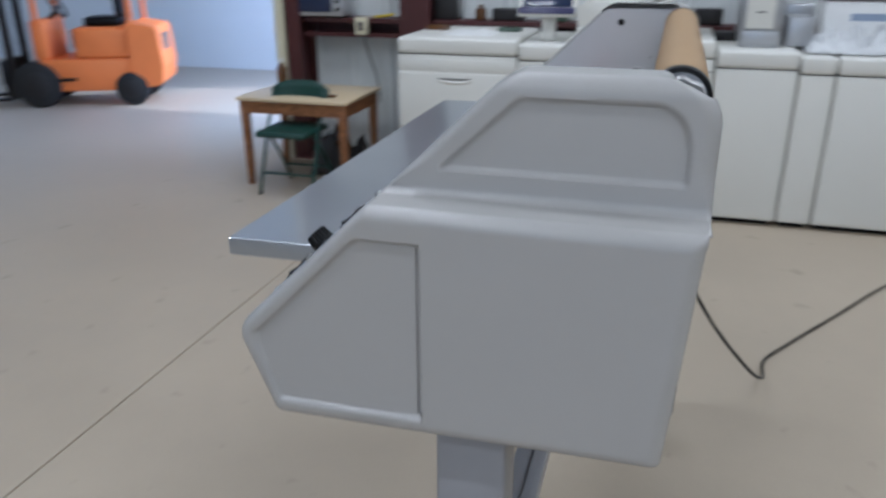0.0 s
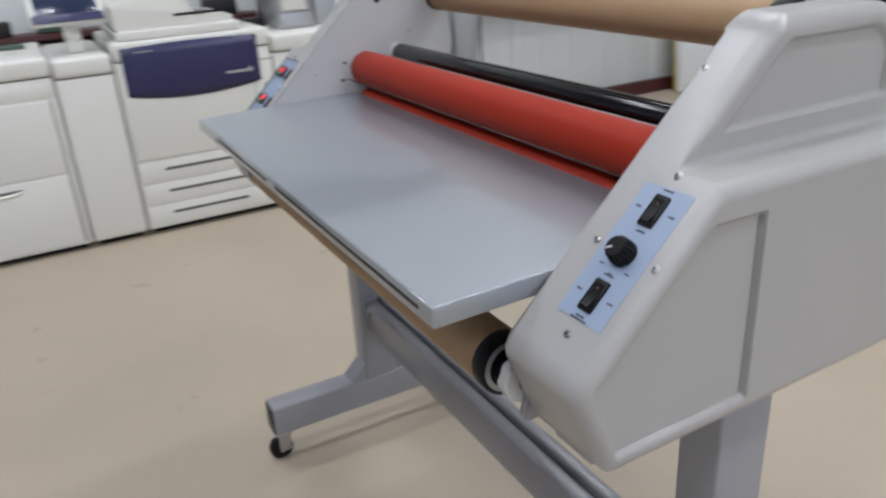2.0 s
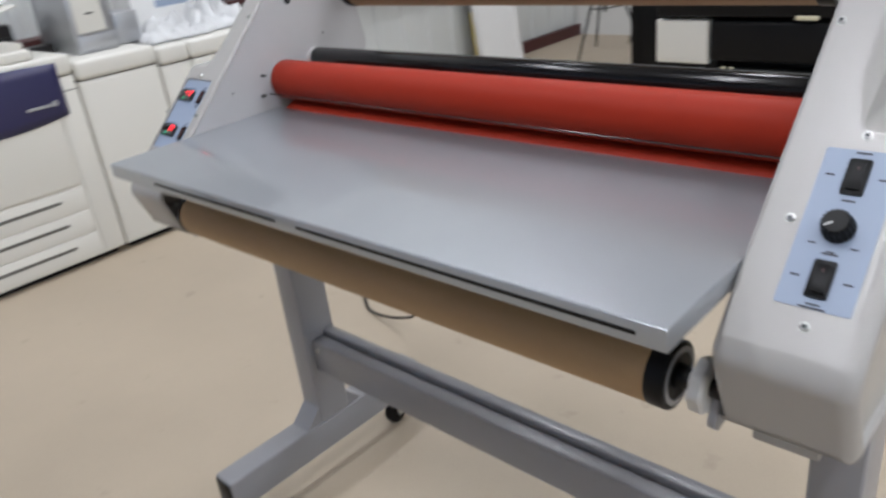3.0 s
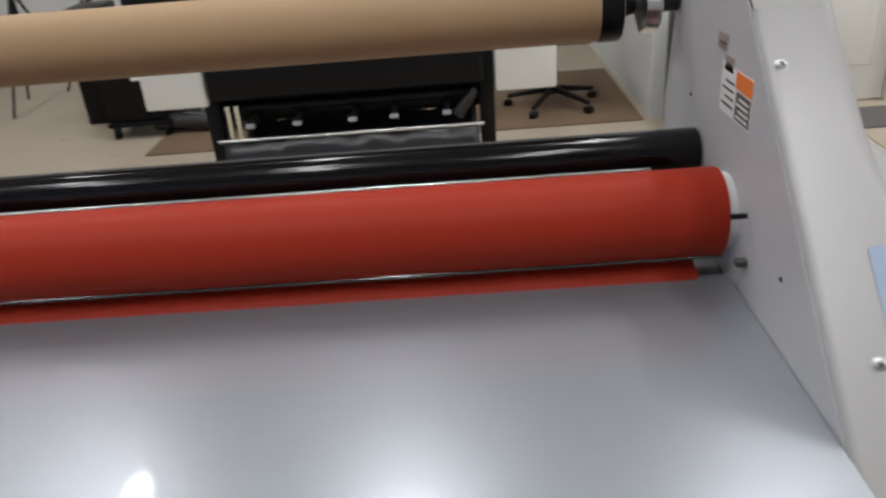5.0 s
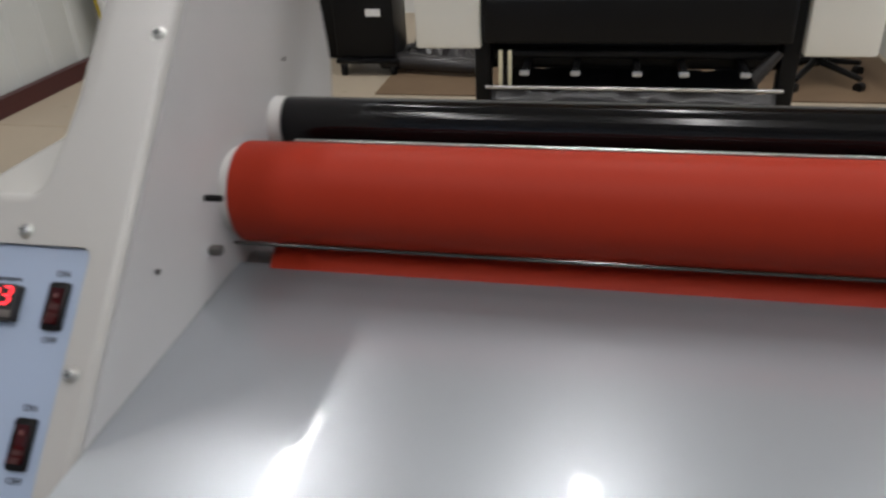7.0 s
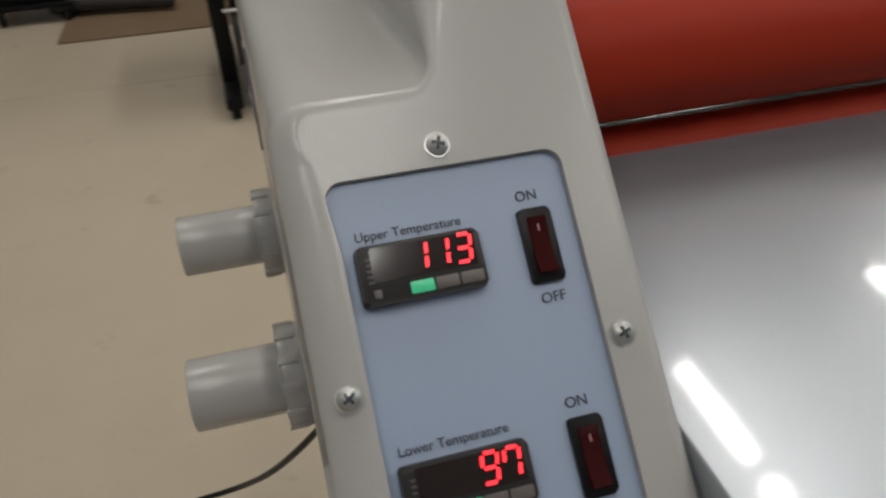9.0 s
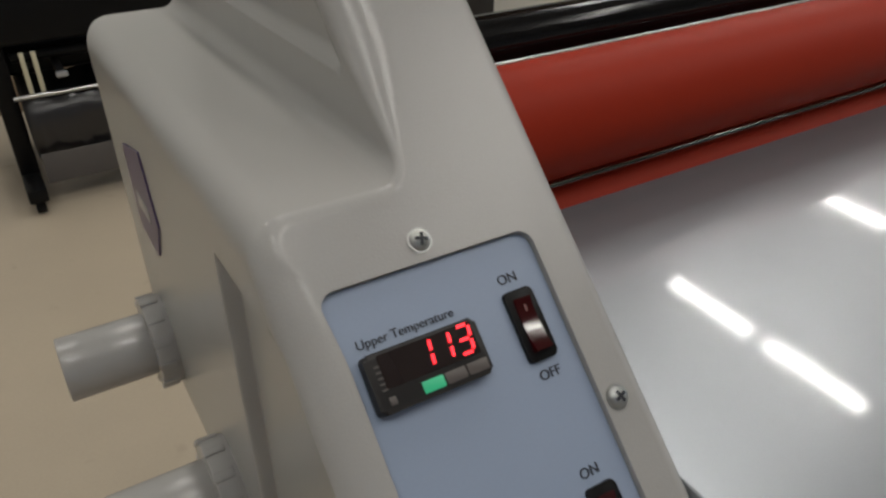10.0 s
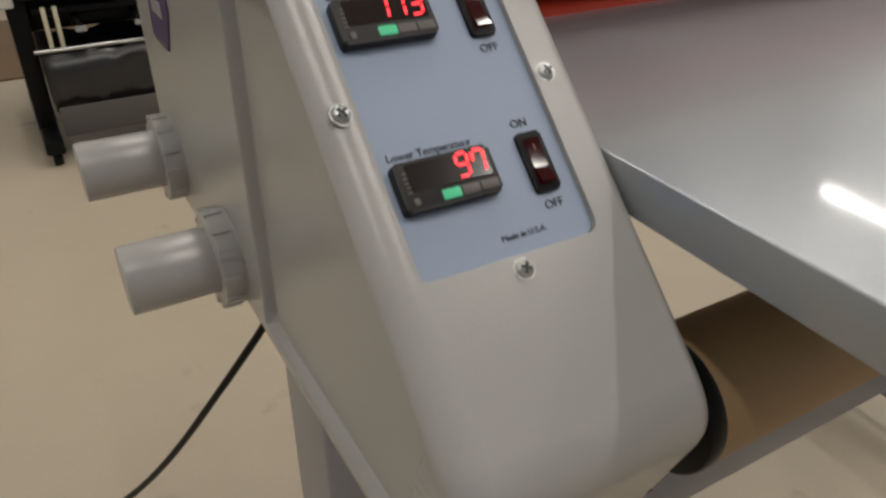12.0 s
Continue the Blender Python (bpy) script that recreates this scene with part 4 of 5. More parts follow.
u1 = unit("paper_feeder", -0.935, -0.190, 1.005, 0.80, "white plastic paper feeder with two deep drawers")
for z0, z1, g in ((0.425, 0.800, 0.775), (0.045, 0.418, 0.395)):
    d = part("drawer", box(FX - 0.02, FX + 0.006, -0.928, -0.232, z0, z1, bevel=0.008, seg=3), PRINTER_WHITE, u1)
FX += 0.0065
grip(u1, -0.680, -0.460, 0.770)
grip(u1, -0.660, -0.440, 0.385)
FX -= 0.0065
part("rail", box(FX - 0.01, FX + 0.004, -0.925, -0.20, 0.808, 0.880, bevel=0.006), PRINTER_WHITE, u1)
seam(u1, -0.226, -0.218, 0.05, 0.80)

u2 = unit("transport_module", -0.188, 0.092, 0.985, 0.78, "narrow white plastic transport module beside the feeder")
part("front_door", box(FX - 0.01, FX + 0.006, -0.180, 0.086, 0.045, 0.880, bevel=0.008, seg=3), PRINTER_WHITE, u2)

# main engine with the navy door
u3 = unit("print_engine", 0.096, 0.905, 1.030, 0.82, "white print engine with a navy door and three trays", lid=False)
part("top_body", box(FX - 0.82, FX + 0.008, 0.098, 0.903, 0.935, 1.030, bevel=0.016, seg=3), PRINTER_WHITE, u3)
part("front_door", box(FX - 0.01, FX + 0.010, 0.110, 0.780, 0.415, 0.930, bevel=0.012, seg=3), PRINTER_WHITE, u3)
b = bmesh.new()
n = 24
rows = []
for i in range(n + 1):
    u = i / n
    y = 0.135 + 0.695 * u
    top = 1.000 + 0.010 * math.sin(math.pi * u)
    bot = 0.760 - 0.034 * math.sin(math.pi * u) ** 0.8
    bulge = 0.018 * math.sin(math.pi * u) ** 0.5
    row = []
    for k in range(7):
        v = k / 6
        row.append(b.verts.new((FX + 0.012 + bulge * math.sin(math.pi * (0.1 + 0.8 * v)), y, bot + (top - bot) * v)))
    rows.append(row)
for r0, r1 in zip(rows, rows[1:]):
    for k in range(6):
        b.faces.new((r0[k], r1[k], r1[k + 1], r0[k + 1]))
navy = part("navy_door", b, NAVY, u3, "curved navy blue front door", smooth=50)
sol = navy.modifiers.new("thick", "SOLIDIFY")
sol.thickness, sol.offset = 0.012, 1
part("silver_mark", box(FX + 0.028, FX + 0.034, 0.640, 0.775, 0.815, 0.828, bevel=0.002), SILVER, navy, "small silver bar mark")
part("mark_knob", cyl((FX + 0.028, 0.772, 0.826), (FX + 0.0335, 0.772, 0.826), 0.014, n=20), SILVER, navy)
part("faint_mark", box(FX + 0.022, FX + 0.026, 0.20, 0.29, 0.975, 0.980), SILVER, navy)
for k in range(3):
    z0 = 0.045 + k * 0.122
    part("paper_tray", box(FX - 0.01, FX + 0.006, 0.112, 0.780, z0, z0 + 0.116, bevel=0.005), PRINTER_WHITE, u3)
    # dark strip on the front, painting the shade of the tray's pale grip groove
    part("tray_slot", box(FX + 0.0055, FX + 0.0072, 0.24, 0.66, z0 + 0.060, z0 + 0.076, bevel=0.0005), PRINTER_GAP, u3)
part("side_strip", box(FX - 0.01, FX + 0.006, 0.788, 0.898, 0.045, 0.930, bevel=0.005), PRINTER_WHITE, u3)
seam(u3, 0.786, 0.90, 0.862, 0.867, FX + 0.006)
# scanner on the engine
scanner = group_at("document_scanner", 0, 0, 0, "white document scanner with a sloping paper feeder", "scanner")
part("scanner_bed", box(FX - 0.66, FX - 0.02, 0.135, 0.760, 1.031, 1.080, bevel=0.012, seg=3), PRINTER_WHITE, scanner)
b = prism(rounded([(0.140, 1.082), (0.140, 1.195), (0.200, 1.225), (0.480, 1.215), (0.560, 1.130), (0.740, 1.110), (0.740, 1.082)], 0.015), FX - 0.60, FX - 0.05, bevel=0.012, side="both")
part("feeder_lid", b, PRINTER_WHITE, scanner)
bm = box(FX - 0.52, FX - 0.10, 0.0, 0.36, 0, 0.008, bevel=0.003)
part("input_tray", placed(bm, Matrix.Translation((0, 0.44, 1.175)) @ Matrix.Rotation(radians(14), 4, "X")), PRINTER_WHITE, scanner)
part("tray_slot", box(FX - 0.055, FX - 0.046, 0.44, 0.70, 1.128, 1.140), BLACK_PLASTIC, scanner)
for k in range(5):
    sh = group_at("paper_sheet", FX - 0.30 - 0.02 * k, 0.60 + 0.03 * k, 1.26 + 0.006 * k, "loose white paper sheet on the scanner tray", "paper", "sheets on the scanner")
    bm = bmesh.new()
    bmesh.ops.create_grid(bm, x_segments=6, y_segments=6, size=0.5)
    for v in bm.verts:
        v.co = (v.co.x * 0.30, v.co.y * 0.21, 0.02 * math.sin(5 * v.co.x + k) + 0.012 * v.co.y)
    bmesh.ops.rotate(bm, cent=(0, 0, 0), matrix=Matrix.Rotation(0.25 * (k - 2), 3, "Z") @ Matrix.Rotation(radians(14), 3, "X"), verts=bm.verts[:])
    po = part("page", bm, PAPER, sh)
    po.modifiers.new("thick", "SOLIDIFY").thickness = 0.0008

u4 = unit("interface_module", 0.909, 1.335, 0.985, 0.80, "white plastic interface module of the press")
part("front_door", box(FX - 0.01, FX + 0.006, 0.918, 1.328, 0.045, 0.880, bevel=0.008, seg=3), PRINTER_WHITE, u4)
u5 = unit("transport_module", 1.339, 1.520, 0.965, 0.78, "narrow white plastic transport module of the press")
part("front_door", box(FX - 0.01, FX + 0.006, 1.346, 1.514, 0.045, 0.862, bevel=0.008, seg=3), PRINTER_WHITE, u5)
u6 = unit("finisher", 1.524, 2.035, 0.965, 0.80, "white plastic finisher at the end of the press")
part("front_door", box(FX - 0.01, FX + 0.006, 1.532, 2.028, 0.045, 0.862, bevel=0.010, seg=3), PRINTER_WHITE, u6)

# touch screen on its stalk
scr = group_at("touch_screen", 0, 0, 0, "white touch screen with a navy lower rim on a stalk", "screen")
part("stalk", box(FX - 0.24, FX - 0.17, -0.085, -0.005, 0.985, 1.165, bevel=0.014, seg=3), PRINTER_WHITE, scr)
tilt = Matrix.Translation((FX - 0.19, -0.05, 1.235)) @ Matrix.Rotation(radians(-38), 4, "Y")
part("screen_body", placed(box(-0.02, 0.012, -0.175, 0.175, -0.13, 0.13, bevel=0.014, seg=3), tilt), PRINTER_WHITE, scr)
part("screen_glass", placed(box(0.0122, 0.0142, -0.145, 0.145, -0.075, 0.105, bevel=0.0008), tilt), SCREEN, scr)
part("lower_rim", placed(box(0.0122, 0.020, -0.165, 0.165, -0.125, -0.080, bevel=0.003), tilt), NAVY, scr, "navy blue lower rim")

# things on the press
tower = group_at("computer_tower", FX - 0.38, 1.13, 0.985, "silver computer tower with a white front panel", "computer")
part("case", box(-0.22, 0.22, -0.105, 0.105, 0, 0.44, bevel=0.006), SILVER, tower)
part("front_panel", box(0.221, 0.236, -0.085, 0.060, 0.10, 0.43, bevel=0.006), PRINTER_WHITE, tower)
part("printed_bar", box(0.2362, 0.237, -0.03, 0.01, 0.185, 0.193), INK, tower)
part("foot_bar", box(0.10, 0.2365, -0.10, 0.10, 0.02, 0.085, bevel=0.004), SILVER, tower)
drive = group_at("desktop_drive", FX - 0.36, 1.335, 0.985, "grey box standing beside the computer tower", "computer")
part("case", box(-0.12, 0.12, -0.060, 0.075, 0, 0.16, bevel=0.008), SILVER, drive)


def crumpled(name, x, y, z, sx, sy, sz, seed, material, label, category, group=""):
    """A creased heap of sheet or film."""
    t = group_at(name, x, y, z, label, category, group)
    bm = bmesh.new()
    bmesh.ops.create_grid(bm, x_segments=22, y_segments=22, size=0.5)
    for v in bm.verts:
        q = Vector((v.co.x * 5, v.co.y * 5, seed * 7.3))
        d = max(0.0, 1 - (2 * max(abs(v.co.x), abs(v.co.y))) ** 3)
        h = abs(noise.noise(q)) + 0.5 * abs(noise.noise(q * 2.3))
        v.co = ((v.co.x + 0.05 * noise.noise(q * 1.7)) * sx, (v.co.y + 0.05 * noise.noise(q * 1.9 + Vector((3, 1, 2)))) * sy, 0.006 + sz * d * (0.25 + 1.3 * h))
    ob = part("folds", bm, material, t, smooth=60)
    so = ob.modifiers.new("thick", "SOLIDIFY")
    so.thickness, so.offset = 0.002, 1
    return t


crumpled("plastic_film", FX - 0.30, 1.55, 0.985 - 0.02, 0.45, 0.36, 0.10, 1, FILM, "crumpled milky plastic film on the press", "film", "film on the press")
crumpled("plastic_film", FX - 0.32, 1.85, 0.965, 0.42, 0.34, 0.13, 2, FILM, "crumpled milky plastic film on the press", "film", "film on the press")
crumpled("paper_heap", FX - 0.30, -0.55, 0.985, 0.40, 0.46, 0.03, 3, PAPER, "spread white paper sheets on the paper feeder", "paper")
carton = group_at("paper_ream", FX - 0.55, 1.72, 0.965, "white ream box with pale blue print", "box")
part("carton", box(-0.12, 0.12, -0.24, 0.24, 0, 0.255, bevel=0.004), PAPER, carton)
part("carton_lid", box(-0.124, 0.124, -0.244, 0.244, 0.256, 0.266, bevel=0.002), GREY_KEY, carton)
part("printed_bar", box(0.1201, 0.1208, -0.10, 0.16, 0.15, 0.19), PANEL_BLUE, carton)
lapbar = group_at("paper_tray_lever", FX - 0.12, 0.30, 1.0301, "black plastic tray lever lying on the press", "lever")
part("bar", box(-0.02, 0.02, 0.14, 0.40, 0.001, 0.016, bevel=0.004), BLACK_PLASTIC, lapbar)
for y, hh, mt, lb, ct in ((-0.82, 0.05, BROWN, "small dark tin on the paper feeder", "tin"), (-0.34, 0.04, GREENERY, "small green box on the paper feeder", "box"), (0.98, 0.05, DARK_GREY, "dark tape dispenser on the press", "dispenser")):
    t = group_at("small_box", FX - 0.50, y, 0.985, lb, ct)
    part("shell", box(-0.05, 0.05, -0.07, 0.07, 0, hh, bevel=0.006), mt, t)

# hoop stand with a clear bag
hoop = group_at("bag_stand", FX - 0.28, 2.26, 0, "milky clear bag hung on a black hoop stand", "waste bag")
wire("rim", [(0.145 * math.cos(a), 0.145 * math.sin(a), 1.04) for a in [2 * math.pi * k / 16 for k in range(16)]], 0.012, BLACK_PLASTIC, hoop, cyclic=True)
b = bmesh.new()
loops = []
for k, (r, z) in enumerate(((0.150, 1.035), (0.154, 1.00), (0.120, 0.75), (0.092, 0.45), (0.080, 0.26), (0.085, 0.12))):
    loops.append([b.verts.new((r * (1 + 0.06 * math.sin(7 * a + k)) * math.cos(a), r * (1 + 0.06 * math.sin(5 * a + 2 * k)) * math.sin(a), z)) for a in [2 * math.pi * i / 36 for i in range(36)]])
for l0, l1 in zip(loops, loops[1:]):
    for i in range(36):
        b.faces.new((l0[i], l0[(i + 1) % 36], l1[(i + 1) % 36], l1[i]))
part("bag", b, BAG, hoop, smooth=70).modifiers.new("thick", "SOLIDIFY").thickness = 0.001
for k in range(4):
    a = math.pi / 4 + k * math.pi / 2
    part("stand_leg", cyl((0.145 * math.cos(a), 0.145 * math.sin(a), 1.035), (0.15 * math.cos(a), 0.15 * math.sin(a), 0.0), 0.007, n=10), DARK_STEEL, hoop)

# ---- girt shelf ----
GX, GZ = WX + 0.13, 1.0405
oven = group_at("toaster_oven", GX + 0.03, -1.78, GZ, "grey toaster oven with a dark glass door", "oven")
part("oven_body", box(-0.11, 0.11, -0.19, 0.19, 0.012, 0.215, bevel=0.012), SILVER, oven)
part("oven_door", box(0.111, 0.120, -0.165, 0.105, 0.040, 0.190, bevel=0.003), SCREEN, oven, "dark glass door")
part("door_bar", cyl((0.135, -0.15, 0.182), (0.135, 0.09, 0.182), 0.006, n=12), CHROME, oven)
for z in (0.06, 0.115, 0.17):
    part("dial", cyl((0.111, 0.150, z), (0.128, 0.150, z), 0.014, n=20), BLACK_PLASTIC, oven)
for sx in (-0.08, 0.08):
    for sy in (-0.16, 0.16):
        part("oven_foot", cyl((sx, sy, 0), (sx, sy, 0.012), 0.010, n=12), BLACK_PLASTIC, oven)
tub = group_at("socket_box", WX + 0.24, -1.46, 0.95, "small cream socket box on the steel channel", "socket box")
part("box_body", box(-0.018, 0.03, -0.045, 0.045, -0.02, 0.10, bevel=0.006), CREAM, tub)
part("socket_face", box(0.031, 0.034, -0.02, 0.02, 0.01, 0.07), GREY_KEY, tub)
tagged(wire("hanging_wire", [(WX + 0.235, -1.45, 0.92), (WX + 0.20, -1.44, 0.80), (WX + 0.10, -1.40, 0.60), (WX + 0.06, -1.41, 0.42)], 0.005, DARK_GREY), "dark wire hanging down the ribbed wall", "cable")
tagged(wire("conduit", [(WX + 0.20, -1.38, 1.052), (WX + 0.19, -1.30, 1.055), (WX + 0.18, -1.24, 1.07)], 0.010, YELLOW), "short yellow hose on the steel channel", "hose")
shelf_things = ((-0.86, 0.10, 0.16, DARK_GREY, "dark cardboard box on the steel channel"), (-0.62, 0.07, 0.10, BROWN, "brown jar on the steel channel"), (-0.42, 0.16, 0.08, DARK_GREY, "flat dark tool case on the steel channel"),
                (-0.10, 0.10, 0.13, GREENERY, "green plastic can on the steel channel"), (0.86, 0.14, 0.10, DARK_GREY, "dark tool box on the steel channel"), (1.40, 0.10, 0.14, SILVER, "grey metal can on the steel channel"),
                (2.28, 0.08, 0.20, DARK_GREY, "dark green canister on the steel channel"), (2.42, 0.05, 0.18, LABEL_WHITE, "white bottle on the steel channel"), (2.54, 0.06, 0.19, GREENERY, "dull green bottle on the steel channel"),
                (3.42, 0.09, 0.09, PAPER, "crumpled white cloth bundle on the steel channel"), (3.60, 0.10, 0.11, NAVY, "navy blue pouch on the steel channel"))
for y, w, h, mt, lb in shelf_things:
    t = group_at("shelf_item", GX, y, GZ, lb, "container", "things on the steel channel")
    if w < 0.09:
        b = cyl((0, 0, 0), (0, 0, h * 0.75), w * 0.55, n=20, bevel=0.004)
        cyl((0, 0, h * 0.75), (0, 0, h), w * 0.25, n=16, bm=b)
    else:
        b = box(-0.05, 0.05, -w / 2 - 0.03, w / 2 + 0.03, 0, h, bevel=0.010, seg=3)
    part("shell", b, mt, t)
for k, (y0, y1, z, r, mt) in enumerate(((2.70, 3.35, 1.115, 0.009, SILVER), (2.66, 3.30, 1.135, 0.011, DARK_GREY), (2.75, 3.55, 1.155, 0.008, LABEL_WHITE), (3.05, 3.50, 1.128, 0.010, SILVER))):
    t = group_at("rod_stock", GX + 0.02 * k - 0.03, 0, 0, "loose metal rod lying on the steel channel", "rod", "rods on the steel channel")
    part("bar", cyl((0, y0, GZ + r), (0, y1, GZ + r), r, n=12), mt, t)
broom = group_at("angle_rod", GX + 0.05, 3.1, GZ, "bent grey rod leaning on the steel channel", "rod")
part("bar", cyl((0, 0, 0.03), (0, 0.35, 0.14), 0.008, n=10), SILVER, broom)

# ---- desk, chair and what is round them ----
DZ = 0.600
desk = group_at("wooden_desk", 0.09, -0.035, 0.0, "small orange pine desk with a pale worn top", "desk")
part("desk_top", box(-3.52, -2.90, -2.01, -1.225, DZ - 0.022, DZ, bevel=0.005), DESK_TOP, desk, "pale worn laminate top")
for y in (-1.995, -1.265):
    part("apron", box(-3.44, -2.96, y, y + 0.022, DZ - 0.105, DZ - 0.0225), PINE, desk)
for x in (-2.945, -3.475):
    part("apron", box(x, x + 0.022, -1.95, -1.29, DZ - 0.105, DZ - 0.0225), PINE, desk)
for x in (-2.92, -3.445):
    for y in (-1.945, -1.245):
        b = bmesh.new()
        bmesh.ops.create_cone(b, cap_ends=True, segments=4, radius1=0.026, radius2=0.037, depth=DZ - 0.0235, matrix=Matrix.Translation((x - 0.028, y - 0.026, (DZ - 0.0235) / 2)) @ Matrix.Rotation(math.pi / 4, 4, "Z"))
        bmesh.ops.bevel(b, geom=b.edges[:], offset=0.003, segments=2, profile=0.5, affect="EDGES")
        part("leg", b, PINE, desk)
bot = group_at("bottle", -3.27, -1.935, DZ, "brown glass bottle with a pale cap on the desk", "bottle")
part("glass", cyl((0, 0, 0), (0, 0, 0.135), 0.034, n=24, bevel=0.006), BROWN, bot)
part("neck", cyl((0, 0, 0.135), (0, 0, 0.165), 0.022, 0.014, n=20), BROWN, bot)
part("cap", cyl((0, 0, 0.165), (0, 0, 0.19), 0.015, n=20), LABEL_WHITE, bot)
for x, y, r, mt, lb, ct in ((-3.12, -1.52, 0.022, DARK_GREY, "dark glasses case on the desk", "case"), (-3.05, -1.40, 0.018, BROWN, "small brown knob on the desk", "knob"), (-3.25, -1.66, 0.03, DARK_GREY, "dark pen tray on the desk", "tray")):
    t = group_at("desk_item", x + 0.09, y - 0.035, DZ, lb, ct)
    part("shell", box(-r, r, -r * 2.2, r * 2.2, 0, r, bevel=r * 0.3), mt, t)

CY = -1.645
chair = group_at("folding_chair", -2.66, CY, 0, "dark green folding metal chair with a padded seat", "chair")
for s in (-1, 1):
    wire("front_leg", [(0.0, s * 0.186, 0.012), (-0.075, s * 0.183, 0.22), (-0.165, s * 0.180, 0.44), (-0.265, s * 0.178, 0.60), (-0.290, s * 0.165, 0.665)], 0.0105, GREEN_STEEL, chair, res=4)
    wire("rear_leg", [(-0.405, s * 0.166, 0.012), (-0.26, s * 0.165, 0.22), (-0.10, s * 0.164, 0.405)], 0.0105, GREEN_STEEL, chair, res=1)
    for x, y in ((0.0, s * 0.186), (-0.405, s * 0.166)):
        part("foot_tip", cyl((x, y, 0), (x, y, 0.022), 0.014, n=14), DARK_GREY, chair)
part("front_bar", cyl((-0.045, -0.184, 0.135), (-0.045, 0.184, 0.135), 0.008, n=12), GREEN_STEEL, chair)
part("rear_bar", cyl((-0.325, -0.166, 0.125), (-0.325, 0.166, 0.125), 0.008, n=12), GREEN_STEEL, chair)
b = box(-0.33, 0.035, -0.175, 0.175, 0.385, 0.425, bevel=0.018, seg=4)
part("seat", b, GREEN_VINYL, chair, "padded dark green vinyl seat")
b = bmesh.new()
n = 14
outer = []
for i in range(n + 1):
    u = i / n * 2 - 1
    rowv = []
    top = 0.700 - 0.055 * abs(u) ** 3
    for k in range(5):
        v = k / 4
        rowv.append(b.verts.new((-0.275 - 0.035 * (1 - u * u) - 0.03 * v, u * 0.205, 0.515 + (top - 0.515) * v)))
    outer.append(rowv)
for r0, r1 in zip(outer, outer[1:]):
    for k in range(4):
        b.faces.new((r0[k], r1[k], r1[k + 1], r0[k + 1]))
bk = part("backrest", b, GREEN_VINYL, chair, "curved dark green backrest", smooth=60)
bk.modifiers.new("thick", "SOLIDIFY").thickness = 0.022

bag = crumpled("rucksack", -3.34, -1.52, 0.0, 0.36, 0.42, 0.26, 5, FABRIC, "dark rucksack lying under the desk", "bag")
lead = group_at("extension_lead", -3.30, -1.12, 0, "coiled yellow extension lead on the floor", "cable")
for k in range(3):
    wire("coil", [(0.075 * math.cos(a) + 0.01 * k, (0.10 - 0.02 * k) * math.sin(a), 0.008 + 0.013 * k) for a in [2 * math.pi * i / 14 for i in range(14)]], 0.0065, YELLOW, lead, cyclic=True)
crate = group_at("storage_tub", -3.60, -1.18, 0, "dark red storage tub beside the column", "tub")
part("tub_body", box(-0.10, 0.10, -0.14, 0.14, 0, 0.20, bevel=0.015), RED_OXIDE, crate)
roll = group_at("paper_roll", -3.56, -0.995, 0, "dull yellow rolled sheet standing on the floor", "roll")
part("sheet_roll", ring((0, 0, 0), (0.02, 0.0, 0.50), 0.035, 0.028, n=28), CREAM, roll)

# cables on the floor by the press
tagged(wire("yellow_lead", [(-2.80, 2.42, 0.007), (-2.95, 2.53, 0.010), (-3.08, 2.66, 0.010), (-3.30, 2.74, 0.010), (-3.46, 2.70, 0.010), (-3.60, 2.60, 0.010), (-3.55, 2.46, 0.010), (-3.40, 2.50, 0.010), (-3.50, 2.64, 0.020), (-3.75, 2.55, 0.010)], 0.006, DARK_GREY), "dark extension lead curled on the floor", "cable")
plug = group_at("plug", -3.42, 2.70, 0, "bright yellow plug on a floor cable", "plug")
part("plug_body", box(-0.03, 0.03, -0.06, 0.06, 0.012, 0.050, bevel=0.008), YELLOW, plug)
part("plug_neck", cyl((0, 0.06, 0.03), (0, 0.11, 0.016), 0.012, n=12), YELLOW, plug)
plug2 = group_at("plug", -2.80, 2.42, 0, "yellow plug joining two floor cables", "plug")
part("plug_body", box(-0.035, 0.035, -0.018, 0.018, 0.0, 0.030, bevel=0.006), YELLOW, plug2)

# ---- forklift in the bay ----
FM = Matrix.Translation((-5.18, -5.15, 0)) @ Matrix.Rotation(radians(114), 4, "Z") @ Matrix.Scale(0.76, 4)
lift = group_at("forklift_truck", 0, 0, 0, "weathered orange forklift truck with black tyres", "forklift")
lift.matrix_world = FM


def truck(name, bm, mt, parent=None, label=""):
    return part(name, bm, mt, parent or lift, label)


truck("chassis", box(-0.55, 0.60, -0.44, 0.44, 0.20, 0.62, bevel=0.03, seg=3), ORANGE)
truck("hood", box(-0.10, 0.62, -0.42, 0.42, 0.62, 1.02, bevel=0.05, seg=3), ORANGE)
b = bmesh.new()
cw = rounded([(0.605, 0.22), (0.98, 0.26), (1.02, 0.50), (0.98, 1.02), (0.62, 1.08), (0.605, 1.02)], [0.01, 0.06, 0.05, 0.08, 0.02, 0.01])
a = [b.verts.new((x, -0.46, z)) for x, z in cw]
c = [b.verts.new((x, 0.46, z)) for x, z in cw]
b.faces.new(a)
b.faces.new(c[::-1])
for i in range(len(cw)):
    j = (i + 1) % len(cw)
    b.faces.new((a[i], a[j], c[j], c[i]))
bmesh.ops.recalc_face_normals(b, faces=b.faces[:])
truck("counterweight", b, ORANGE, label="orange cast counterweight")
